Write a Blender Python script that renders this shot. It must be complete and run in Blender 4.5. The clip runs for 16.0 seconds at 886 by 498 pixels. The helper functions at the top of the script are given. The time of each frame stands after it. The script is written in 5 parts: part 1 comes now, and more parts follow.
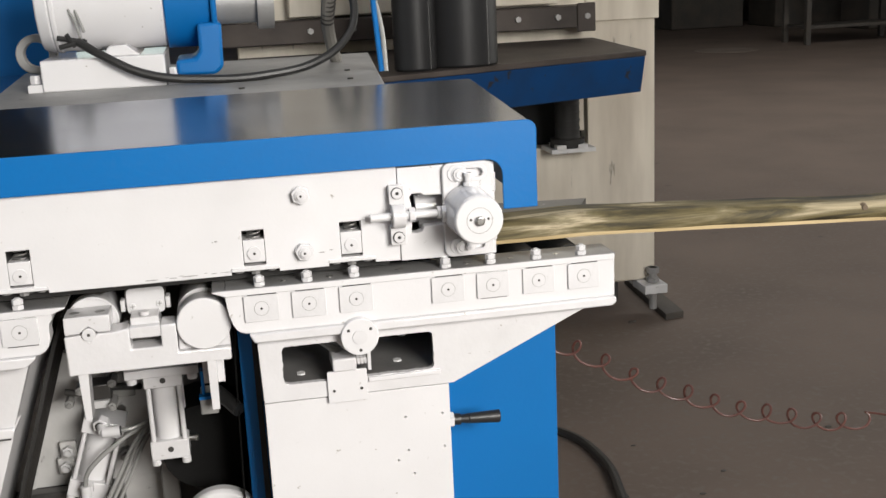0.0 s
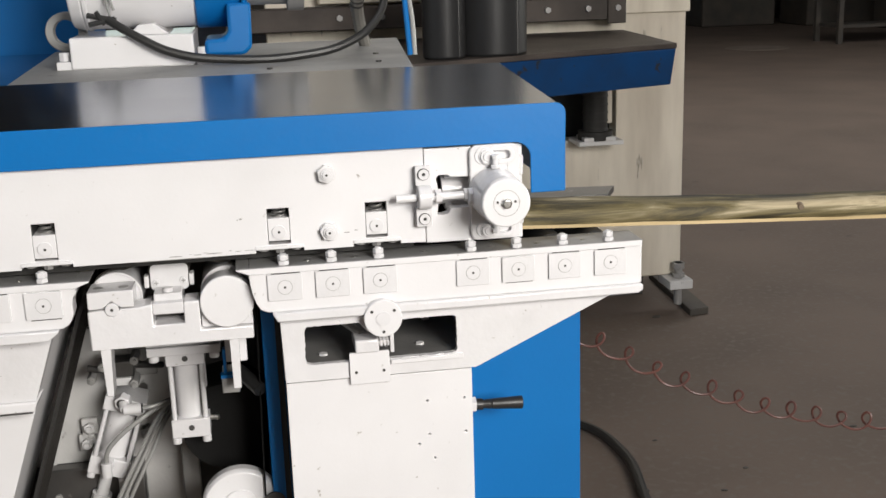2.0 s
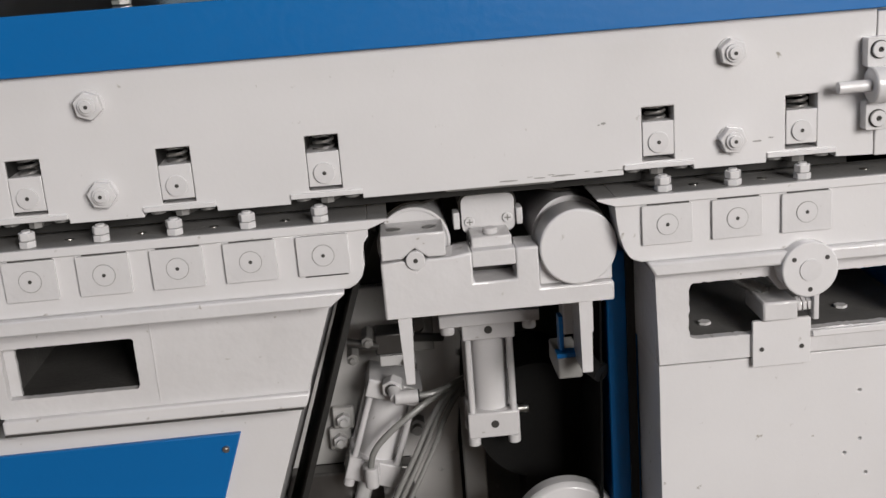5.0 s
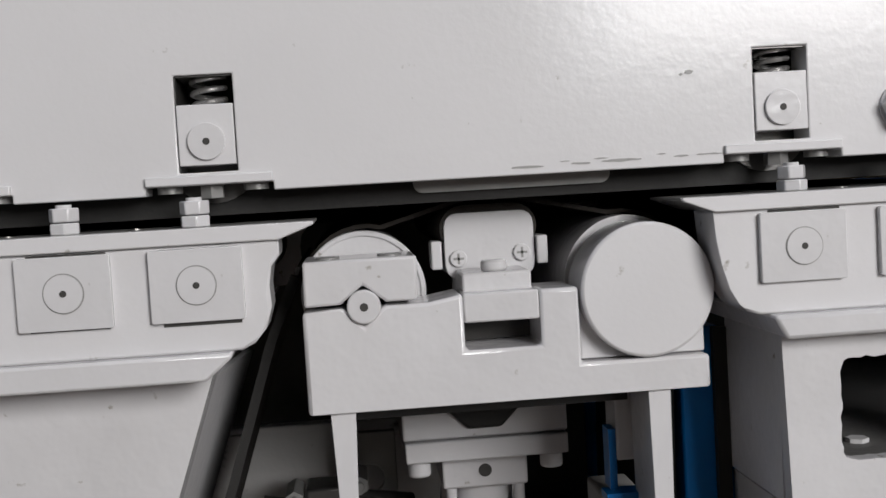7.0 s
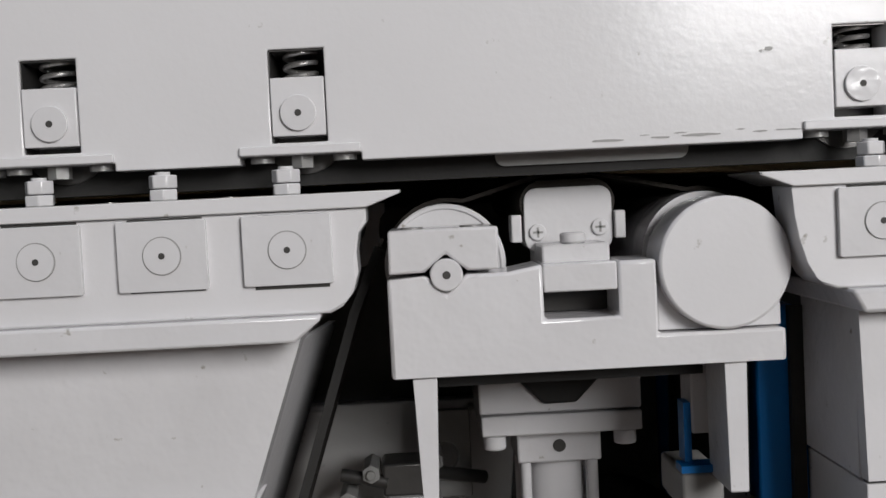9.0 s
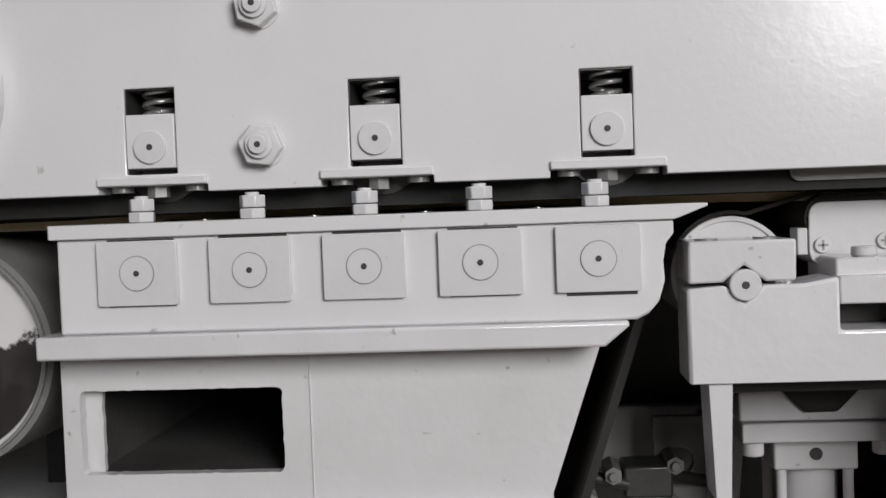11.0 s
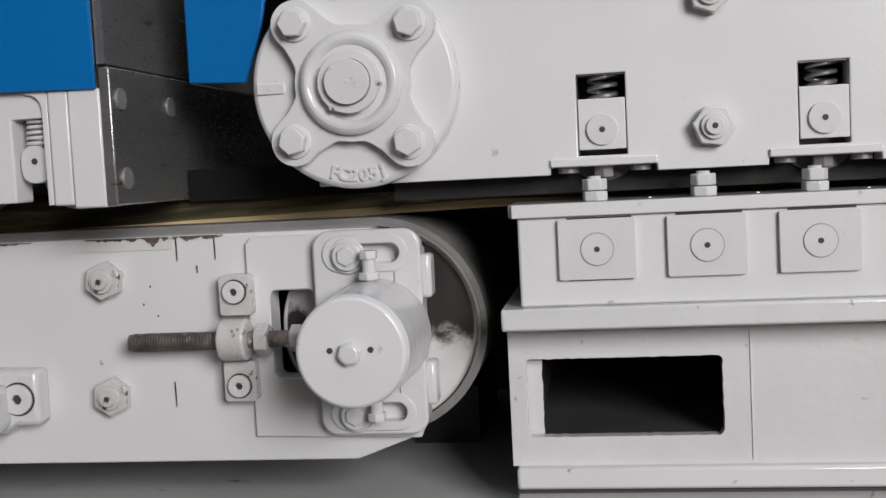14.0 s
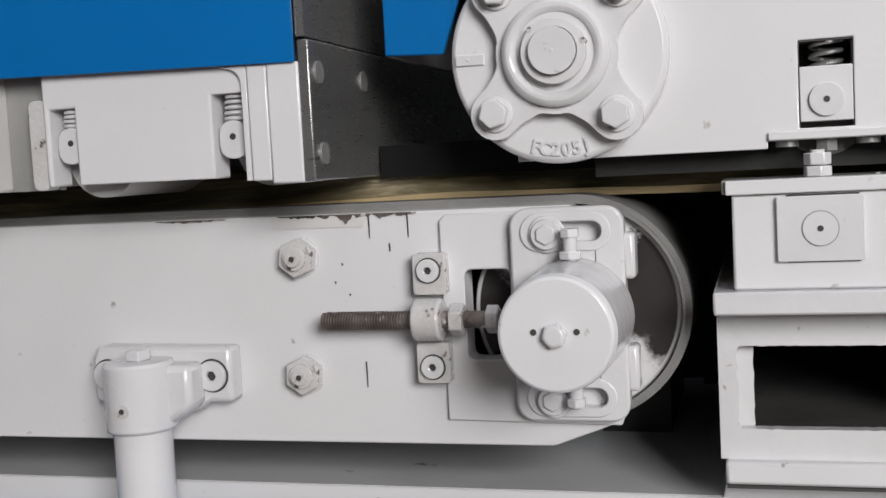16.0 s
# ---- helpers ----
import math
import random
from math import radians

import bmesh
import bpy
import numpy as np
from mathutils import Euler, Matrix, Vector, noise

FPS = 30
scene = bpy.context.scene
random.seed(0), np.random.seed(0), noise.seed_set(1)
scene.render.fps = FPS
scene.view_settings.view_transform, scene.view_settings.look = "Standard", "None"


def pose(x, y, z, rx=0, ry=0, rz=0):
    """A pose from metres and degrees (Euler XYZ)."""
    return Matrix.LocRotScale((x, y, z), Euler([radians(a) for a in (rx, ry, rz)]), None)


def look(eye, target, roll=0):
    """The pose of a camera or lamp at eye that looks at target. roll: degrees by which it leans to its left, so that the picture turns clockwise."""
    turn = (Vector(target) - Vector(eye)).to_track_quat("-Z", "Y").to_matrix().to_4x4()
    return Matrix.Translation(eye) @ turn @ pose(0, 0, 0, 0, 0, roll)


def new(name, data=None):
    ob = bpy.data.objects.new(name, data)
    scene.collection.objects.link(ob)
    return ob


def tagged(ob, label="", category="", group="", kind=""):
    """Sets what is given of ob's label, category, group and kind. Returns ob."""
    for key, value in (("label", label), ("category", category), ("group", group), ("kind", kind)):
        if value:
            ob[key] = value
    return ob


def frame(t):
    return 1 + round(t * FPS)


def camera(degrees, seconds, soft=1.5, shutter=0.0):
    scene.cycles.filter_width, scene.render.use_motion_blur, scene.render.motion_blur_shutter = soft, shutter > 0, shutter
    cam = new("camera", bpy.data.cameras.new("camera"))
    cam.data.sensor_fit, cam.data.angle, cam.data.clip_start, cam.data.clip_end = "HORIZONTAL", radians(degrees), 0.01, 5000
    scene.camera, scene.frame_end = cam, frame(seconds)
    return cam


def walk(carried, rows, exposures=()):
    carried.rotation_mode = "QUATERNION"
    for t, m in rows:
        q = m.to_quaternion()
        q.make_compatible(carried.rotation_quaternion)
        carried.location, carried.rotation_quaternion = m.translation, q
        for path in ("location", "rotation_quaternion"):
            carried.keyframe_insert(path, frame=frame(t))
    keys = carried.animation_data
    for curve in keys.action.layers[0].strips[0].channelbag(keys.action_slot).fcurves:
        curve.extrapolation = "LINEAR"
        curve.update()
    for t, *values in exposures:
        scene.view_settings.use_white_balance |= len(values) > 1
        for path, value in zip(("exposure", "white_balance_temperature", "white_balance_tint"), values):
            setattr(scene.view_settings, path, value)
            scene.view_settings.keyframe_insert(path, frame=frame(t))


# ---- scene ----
cam = camera(43.3, 16.0)
PATH = [
    (0, (0.262, -1.367, 1.506), (0.63, 0.537, 1.016), -2.7),
    (0.5, (0.261, -1.364, 1.5), (0.601, 0.542, 1.0), -2.6),
    (1, (0.257, -1.359, 1.492), (0.589, 0.546, 0.981), -1.5),
    (1.5, (0.261, -1.353, 1.491), (0.602, 0.557, 1.005), -1.4),
    (2, (0.261, -1.358, 1.489), (0.586, 0.551, 0.99), -1.8),
    (2.5, (0.252, -1.364, 1.49), (0.547, 0.549, 0.986), -1.7),
    (3, (0.231, -1.364, 1.489), (0.504, 0.548, 0.969), -1.8),
    (3.5, (0.174, -1.324, 1.472), (0.392, 0.6, 0.973), -4.4),
    (4, (0.129, -1.215, 1.443), (0.301, 0.689, 0.854), -5.1),
    (4.5, (0.124, -1.047, 1.416), (0.168, 0.87, 0.847), -3.6),
    (5, (0.055, -0.898, 1.352), (0.151, 1.023, 0.804), -4.4),
    (5.2, (0.029, -0.825, 1.325), (0.263, 1.096, 0.822), -3.8),
    (7.5, (0.077, -0.518, 1.125), (0.229, 1.474, 1.036), -3.2),
    (8, (0.069, -0.523, 1.124), (0.213, 1.469, 1.009), -3.1),
    (8.2, (0.071, -0.526, 1.123), (0.197, 1.466, 1.008), -2.9),
    (10.3, (0.012, -0.56, 1.123), (-0.058, 1.438, 1.066), -2.3),
    (10.5, (0.001, -0.561, 1.123), (-0.094, 1.436, 1.061), -1.9),
    (11, (-0.036, -0.573, 1.13), (-0.186, 1.42, 1.053), -2.1),
    (11.5, (-0.071, -0.585, 1.129), (-0.212, 1.409, 1.061), -2.3),
    (12, (-0.106, -0.597, 1.138), (-0.258, 1.395, 1.035), -2.9),
    (12.5, (-0.15, -0.612, 1.144), (-0.303, 1.379, 1.03), -3.1),
    (13, (-0.195, -0.631, 1.144), (-0.371, 1.357, 1.017), -3.2),
    (13.5, (-0.23, -0.641, 1.147), (-0.472, 1.339, 0.994), -2.7),
    (14, (-0.235, -0.628, 1.149), (-0.524, 1.346, 1.007), -2.9),
    (14.5, (-0.234, -0.629, 1.148), (-0.578, 1.336, 1.008), -3.4),
    (15, (-0.25, -0.629, 1.148), (-0.696, 1.316, 1.011), -3.5),
    (15.5, (-0.265, -0.62, 1.149), (-0.793, 1.302, 0.99), -3.7),
    (16, (-0.271, -0.608, 1.144), (-0.815, 1.311, 0.991), -3.0),
]
walk(cam, [(t, look(eye, target, roll)) for t, eye, target, roll in PATH],
     [(0.0, 0.84, 6850, 9), (3.0, 0.80, 6850, 9), (4.0, 0.54, 6850, 10), (4.5, 0.31, 6850, 11), (5.0, 0.26, 6800, 11), (7.5, 0.09, 6500, 10), (11.0, 0.20, 6500, 10), (14.0, 0.34, 6500, 10), (15.0, 0.39, 6500, 10), (16.0, 0.53, 6500, 10)])
GATE, SIDE, ROOF, EAST = 118.0, 2.0, 40.0, 200.0

# world, daylight and exposure
world = bpy.data.worlds.new("world")
scene.world = world
world.use_nodes = True
wn = world.node_tree
sky = wn.nodes.new("ShaderNodeTexSky")
sky.sky_type = 'NISHITA'
sky.sun_disc = False
sky.sun_elevation, sky.sun_rotation = radians(42), radians(200)
wn.links.new(sky.outputs[0], wn.nodes["Background"].inputs[0])
wn.nodes["Background"].inputs[1].default_value = 0.10


def area_lamp(name, at, to, sx, sy, power, colour):
    d = bpy.data.lights.new(name, 'AREA')
    d.shape, d.size, d.size_y, d.energy, d.color = 'RECTANGLE', sx, sy, power, colour
    ob = new(name, d)
    ob.matrix_world = look(at, to)
    return ob


# daylight by the window behind the camera; side and roof lamps are added fill
area_lamp("window_daylight", (1.75, -3.3, 2.3), (0.2, 0, 1.2), 1.6, 1.4, GATE, (1.0, 0.985, 0.975))
area_lamp("west_daylight", (-6.9, -1.0, 2.8), (0, 0, 1.2), 4.2, 3.4, SIDE, (1.0, 0.98, 0.97))
area_lamp("east_daylight", (13.9, 5.0, 3.0), (3.0, 6.0, 0.0), 7.0, 3.6, EAST, (1.0, 0.98, 0.96))
area_lamp("roof_light_daylight", (0.3, -1.6, 6.95), (0.3, -1.6, 0), 7.5, 1.6, ROOF, (1.0, 0.99, 0.98))
area_lamp("rear_roof_light_daylight", (5.0, 8.0, 6.95), (5.0, 8.0, 0), 9.0, 2.0, ROOF * 5, (1.0, 0.98, 0.96))

# ---------------------------------------------------------------- materials


def material(name, colour, rough=0.5, metal=0.0, second=None, scale=6.0, mix=0.5, bump=0.0, bump_scale=200.0,
             fine=None, coat=0.0, rough_var=0.1, stretch=(1, 1, 1), spots=None, gloss=0.5):
    """Base colour with a broad stain and a fine grain, roughness that varies, and fine relief."""
    m = bpy.data.materials.new(name)
    m.use_nodes = True
    nt = m.node_tree
    n, ln = nt.nodes, nt.links
    b = n["Principled BSDF"]
    tc = n.new("ShaderNodeTexCoord")
    mp = n.new("ShaderNodeMapping")
    mp.inputs["Scale"].default_value = stretch
    ln.new(tc.outputs["Object"], mp.inputs["Vector"])

    def noise_of(s, detail=4.0):
        t = n.new("ShaderNodeTexNoise")
        t.inputs["Scale"].default_value, t.inputs["Detail"].default_value = s, detail
        ln.new(mp.outputs["Vector"], t.inputs["Vector"])
        return t

    def ramp(source, lo, hi):
        r = n.new("ShaderNodeMapRange")
        r.inputs["From Min"].default_value, r.inputs["From Max"].default_value = lo, hi
        ln.new(source, r.inputs["Value"])
        return r.outputs["Result"]

    def blend(fac, a, bcol):
        mx = n.new("ShaderNodeMix")
        mx.data_type = 'RGBA'
        if isinstance(fac, float):
            mx.inputs["Factor"].default_value = fac
        else:
            ln.new(fac, mx.inputs["Factor"])
        for sock, v in ((mx.inputs["A"], a), (mx.inputs["B"], bcol)):
            if isinstance(v, tuple):
                sock.default_value = (*v, 1.0)
            else:
                ln.new(v, sock)
        return mx.outputs["Result"]

    second = second or tuple(c * 0.86 for c in colour)
    broad = noise_of(scale, 6.0)
    f = ramp(broad.outputs["Fac"], 0.35, 0.75)
    mul = n.new("ShaderNodeMath")
    mul.operation = 'MULTIPLY'
    mul.inputs[1].default_value = mix
    ln.new(f, mul.inputs[0])
    col = blend(mul.outputs[0], colour, second)
    grain = noise_of(scale * 28.0, 3.0)
    if fine:
        g = ramp(grain.outputs["Fac"], 0.5, 0.72)
        col = blend(g, col, fine)
    if spots:
        sp = noise_of(spots[1], 5.0)
        g = ramp(sp.outputs["Fac"], spots[2], spots[2] + 0.06)
        col = blend(g, col, spots[0])
    ln.new(col, b.inputs["Base Color"])
    rr = n.new("ShaderNodeMapRange")
    rr.inputs["To Min"].default_value, rr.inputs["To Max"].default_value = max(0.03, rough - rough_var), rough + rough_var
    ln.new(grain.outputs["Fac"], rr.inputs["Value"])
    ln.new(rr.outputs["Result"], b.inputs["Roughness"])
    b.inputs["Metallic"].default_value = metal
    b.inputs["Coat Weight"].default_value = coat
    b.inputs["Specular IOR Level"].default_value = gloss
    if bump:
        bt = noise_of(bump_scale, 2.0)
        bn = n.new("ShaderNodeBump")
        bn.inputs["Strength"].default_value = bump
        bn.inputs["Distance"].default_value = 0.0012
        ln.new(bt.outputs["Fac"], bn.inputs["Height"])
        ln.new(bn.outputs["Normal"], b.inputs["Normal"])
    return m


WHITE = material("white_machine_paint", (0.695, 0.685, 0.695), 0.17, second=(0.60, 0.59, 0.597), scale=7, mix=0.55, bump=0.085, bump_scale=240, rough_var=0.06,
                 gloss=0.42, spots=((0.34, 0.32, 0.29), 95, 0.70))
WHITE_CAST = material("white_painted_casting", (0.665, 0.655, 0.665), 0.15, second=(0.56, 0.55, 0.556), scale=16, mix=0.55, bump=0.42, bump_scale=95, rough_var=0.05,
                      spots=((0.36, 0.34, 0.31), 120, 0.70))
WHITE_WORN = material("worn_white_paint", (0.66, 0.645, 0.64), 0.34, second=(0.52, 0.505, 0.49), scale=9, mix=0.6, bump=0.3, bump_scale=150,
                      spots=((0.10, 0.075, 0.06), 38, 0.69))
BLUE = material("blue_machine_paint", (0.0, 0.132, 0.395), 0.36, second=(0.0, 0.115, 0.35), scale=5, mix=0.6, bump=0.12, bump_scale=150, gloss=0.35)
BLUE_OLD = material("scuffed_blue_paint", (0.001, 0.036, 0.125), 0.45, second=(0.006, 0.022, 0.06), scale=8, mix=0.7, bump=0.2, gloss=0.2, spots=((0.02, 0.02, 0.025), 24, 0.64))
SHEET = material("polished_steel_sheet", (0.40, 0.43, 0.49), 0.19, metal=1.0, second=(0.31, 0.33, 0.38), scale=3, mix=0.6, rough_var=0.06, stretch=(0.3, 4, 1))
SHEET_DARK = material("bare_sheet_steel", (0.34, 0.335, 0.33), 0.30, metal=0.75, second=(0.22, 0.215, 0.21), scale=9, mix=0.8, bump=0.1, stretch=(1, 0.4, 3), spots=((0.08, 0.075, 0.07), 45, 0.68))
# darkened to put the bracket's inner shade into the colour
INTERIOR = material("shaded_casting_inside", (0.15, 0.147, 0.143), 0.6, second=(0.09, 0.088, 0.085), scale=22, mix=0.8, bump=0.3)
# used for the black drum and for pieces that paint in shade
DRUM_AND_SHADE = material("matt_black_drum_and_shade", (0.007, 0.007, 0.007), 0.75, second=(0.012, 0.0115, 0.011), scale=10, mix=0.7, gloss=0.12, bump=0.1)
STEEL = material("bright_steel", (0.55, 0.54, 0.52), 0.3, metal=1.0, scale=30, bump=0.1)
STEEL_TOP = material("oiled_grey_steel", (0.32, 0.315, 0.31), 0.40, metal=0.35, second=(0.22, 0.215, 0.21), scale=12, mix=0.8, bump=0.15, spots=((0.6, 0.6, 0.58), 60, 0.72))
DARK_STEEL = material("dark_steel_plate", (0.16, 0.155, 0.15), 0.38, metal=0.8, second=(0.09, 0.088, 0.085), scale=14, mix=0.8, bump=0.15, spots=((0.30, 0.29, 0.28), 40, 0.70))
GREY_INNER = material("grey_inner_paint", (0.33, 0.325, 0.315), 0.5, second=(0.17, 0.167, 0.16), scale=6, mix=0.8, bump=0.2, spots=((0.16, 0.15, 0.14), 30, 0.68))
GRIMY = material("grimy_white_paint", (0.62, 0.605, 0.605), 0.26, second=(0.46, 0.43, 0.41), scale=26, mix=0.8, bump=0.5, bump_scale=130, spots=((0.085, 0.065, 0.055), 110, 0.60))
INNER_WALL = material("dusty_grey_inner_wall", (0.56, 0.55, 0.54), 0.45, second=(0.34, 0.335, 0.325), scale=7, mix=0.9, bump=0.2, spots=((0.06, 0.055, 0.05), 26, 0.64))
RUSTY = material("rusty_thread", (0.050, 0.036, 0.030), 0.55, metal=0.2, second=(0.33, 0.29, 0.27), scale=70, mix=0.75, spots=((0.55, 0.53, 0.52), 130, 0.63), bump=0.5, bump_scale=500)
# real black rubber, and also the painted shade of recesses and gaps
RUBBER_AND_SHADE = material("black_rubber_and_shade", (0.030, 0.029, 0.028), 0.6, second=(0.022, 0.021, 0.020), scale=20, mix=0.7, bump=0.2, gloss=0.2)
BELT = material("dark_abrasive_belt", (0.030, 0.026, 0.023), 0.75, second=(0.050, 0.043, 0.037), scale=12, mix=0.8, bump=0.6, bump_scale=900, stretch=(0.4, 3, 1), gloss=0.2)
FEED_BELT = material("grey_feed_belt", (0.17, 0.165, 0.16), 0.7, second=(0.26, 0.255, 0.245), scale=20, mix=0.8, bump=0.6, bump_scale=700)
BLACK_PLASTIC = material("black_plastic", (0.02, 0.02, 0.02), 0.4, scale=20, bump=0.1)
# painted-in darkness of bores, slots and gaps
BLACK_HOLE = material("hole_shade", (0.045, 0.042, 0.039), 0.7, scale=20)
SPRING = material("spring_steel", (0.50, 0.49, 0.48), 0.3, metal=0.85, scale=40)
LEDGE = material("grey_ledge_paint", (0.64, 0.635, 0.635), 0.35, second=(0.48, 0.475, 0.475), scale=8, mix=0.7, bump=0.2, spots=((0.15, 0.14, 0.13), 45, 0.70))
# mottled dark tone that stands in for the shade inside the machine
INSIDE_SHADE = material("inside_shade", (0.085, 0.082, 0.079), 0.6, metal=0.3, second=(0.028, 0.027, 0.026), scale=14, mix=0.8, bump=0.3, spots=((0.12, 0.115, 0.11), 50, 0.72))
CREAM = material("cream_press_paint", (0.70, 0.64, 0.54), 0.5, second=(0.44, 0.385, 0.31), scale=3.0, mix=0.9, bump=0.2, stretch=(3, 3, 0.5),
                 spots=((0.16, 0.14, 0.11), 9, 0.68))
PRESS_TOP = material("worn_dark_table_steel", (0.085, 0.070, 0.062), 0.55, metal=0.2, second=(0.028, 0.024, 0.022), scale=5, mix=0.9, bump=0.2, gloss=0.25)
ROLL = material("black_film_roll", (0.020, 0.020, 0.021), 0.42, second=(0.034, 0.034, 0.035), scale=6, mix=0.7, bump=0.4, bump_scale=30, stretch=(1, 1, 0.2), gloss=0.25)
CONCRETE = material("dusty_concrete_floor", (0.148, 0.111, 0.089), 0.75, second=(0.094, 0.071, 0.057), scale=1.3, mix=0.9, bump=0.3, bump_scale=60,
                    fine=(0.145, 0.121, 0.103), spots=((0.055, 0.048, 0.043), 5.5, 0.72))
CONCRETE_PALE = material("worn_pale_concrete", (0.20, 0.165, 0.14), 0.75, second=(0.12, 0.098, 0.083), scale=3, mix=0.9, bump=0.2, bump_scale=60)
PLASTER = material("grimy_plaster", (0.30, 0.28, 0.25), 0.85, second=(0.20, 0.185, 0.165), scale=1.2, mix=0.9, bump=0.2, bump_scale=40)
ROOF_MAT = material("dark_roof_sheet", (0.14, 0.135, 0.13), 0.7, second=(0.09, 0.087, 0.084), scale=2, mix=0.8)
CLUTTER = material("dark_workshop_clutter", (0.05, 0.046, 0.042), 0.7, second=(0.09, 0.075, 0.06), scale=3, mix=0.8)
CLUTTER_WOOD = material("stacked_timber", (0.16, 0.115, 0.075), 0.75, second=(0.09, 0.065, 0.045), scale=5, mix=0.8, stretch=(1, 6, 6))
COIL = material("red_brown_coil_tube", (0.17, 0.070, 0.056), 0.35, second=(0.07, 0.035, 0.032), scale=8, mix=0.8)
HOSE = material("black_rubber_hose", (0.014, 0.014, 0.014), 0.45, second=(0.03, 0.028, 0.026), scale=12, mix=0.6)
AIR_TUBE = material("grey_air_tube", (0.30, 0.30, 0.29), 0.25, second=(0.20, 0.20, 0.195), scale=20)
RIBBED = material("grey_ribbed_conduit", (0.24, 0.23, 0.21), 0.5, scale=20)


def plank_material():
    """Damp rough-sawn timber: long streaks of bark brown, olive and pale sapwood, with broken grain."""
    m = bpy.data.materials.new("rough_sawn_damp_timber")
    m.use_nodes = True
    n, ln = m.node_tree.nodes, m.node_tree.links
    p = n["Principled BSDF"]
    tc, mp = n.new("ShaderNodeTexCoord"), n.new("ShaderNodeMapping")
    mp.inputs["Scale"].default_value = (3.2, 20.0, 34.0)
    ln.new(tc.outputs["Object"], mp.inputs["Vector"])
    t = n.new("ShaderNodeTexNoise")
    t.inputs["Scale"].default_value, t.inputs["Detail"].default_value, t.inputs["Roughness"].default_value = 1.5, 9.0, 0.60
    t.inputs["Distortion"].default_value = 0.6
    ln.new(mp.outputs["Vector"], t.inputs["Vector"])
    r = n.new("ShaderNodeValToRGB")
    stops = ((0.30, (0.010, 0.008, 0.005)), (0.42, (0.045, 0.036, 0.016)), (0.50, (0.120, 0.095, 0.040)), (0.56, (0.175, 0.145, 0.080)), (0.65, (0.42, 0.35, 0.23)), (0.76, (0.10, 0.090, 0.040)))
    while len(r.color_ramp.elements) < len(stops):
        r.color_ramp.elements.new(0.5)
    for el, (pos, c) in zip(r.color_ramp.elements, stops):
        el.position, el.color = pos, (*c, 1.0)
    ln.new(t.outputs["Fac"], r.inputs["Fac"])
    ln.new(r.outputs["Color"], p.inputs["Base Color"])
    p.inputs["Roughness"].default_value = 0.7
    bn = n.new("ShaderNodeBump")
    bn.inputs["Strength"].default_value, bn.inputs["Distance"].default_value = 0.9, 0.004
    ln.new(t.outputs["Fac"], bn.inputs["Height"])
    ln.new(bn.outputs["Normal"], p.inputs["Normal"])
    return m


def drum_material():
    """White paint rubbed through to dark bare steel over two sectors with smeared edges."""
    m = bpy.data.materials.new("worn_drum_paint")
    m.use_nodes = True
    n, ln = m.node_tree.nodes, m.node_tree.links
    p = n["Principled BSDF"]
    tc, sx = n.new("ShaderNodeTexCoord"), n.new("ShaderNodeSeparateXYZ")
    ln.new(tc.outputs["Object"], sx.inputs[0])
    t = n.new("ShaderNodeTexNoise")
    t.inputs["Scale"].default_value, t.inputs["Detail"].default_value, t.inputs["Roughness"].default_value = 55.0, 6.0, 0.7
    ln.new(tc.outputs["Object"], t.inputs["Vector"])

    def math_of(op, a, b=0.0):
        k = n.new("ShaderNodeMath")
        k.operation = op
        for sock, v in zip(k.inputs, (a, b)):
            if isinstance(v, float):
                sock.default_value = v
            else:
                ln.new(v, sock)
        return k.outputs[0]

    def step(v, lo, hi):
        r = n.new("ShaderNodeMapRange")
        r.interpolation_type = 'SMOOTHSTEP'
        r.inputs["From Min"].default_value, r.inputs["From Max"].default_value = lo, hi
        ln.new(v, r.inputs["Value"])
        return r.outputs["Result"]

    def sector(flip, a0, a1):
        x = math_of('MULTIPLY', sx.outputs["X"], flip)
        z = math_of('MULTIPLY', sx.outputs["Z"], flip)
        a = math_of('ADD', math_of('ARCTAN2', z, x), math_of('MULTIPLY', math_of('SUBTRACT', t.outputs["Fac"], 0.5), 0.9))
        return math_of('MULTIPLY', step(a, radians(a0 - 9), radians(a0 + 9)), math_of('SUBTRACT', 1.0, step(a, radians(a1 - 3), radians(a1 + 3))))

    rad = math_of('SQRT', math_of('ADD', math_of('MULTIPLY', sx.outputs["X"], sx.outputs["X"]), math_of('MULTIPLY', sx.outputs["Z"], sx.outputs["Z"])))
    worn = math_of('MULTIPLY', math_of('MAXIMUM', sector(1.0, -12, 90), sector(-1.0, -15, 70)), math_of('SUBTRACT', 1.0, step(rad, 0.0588, 0.0600)))
    mx = n.new("ShaderNodeMix")
    mx.data_type = 'RGBA'
    mx.inputs["A"].default_value, mx.inputs["B"].default_value = (0.66, 0.645, 0.645, 1.0), (0.036, 0.031, 0.030, 1.0)
    ln.new(worn, mx.inputs["Factor"])
    ln.new(mx.outputs["Result"], p.inputs["Base Color"])
    p.inputs["Roughness"].default_value = 0.24
    return m


DRUM_FACE = drum_material()
TIMBER = plank_material()
SAWN = material("fresh_sawn_edge", (0.58, 0.45, 0.26), 0.75, second=(0.28, 0.20, 0.09), scale=8, mix=0.9, bump=0.5, bump_scale=80, stretch=(0.6, 5, 5))

# ---------------------------------------------------------------- mesh helpers
PLACE = {}


def thing(name, at, label, category, group="", kind=""):
    ob = new(name)
    ob.location = at
    ob.empty_display_size = 0.05
    PLACE[ob.name] = Vector(at)
    return tagged(ob, label, category, group, kind)


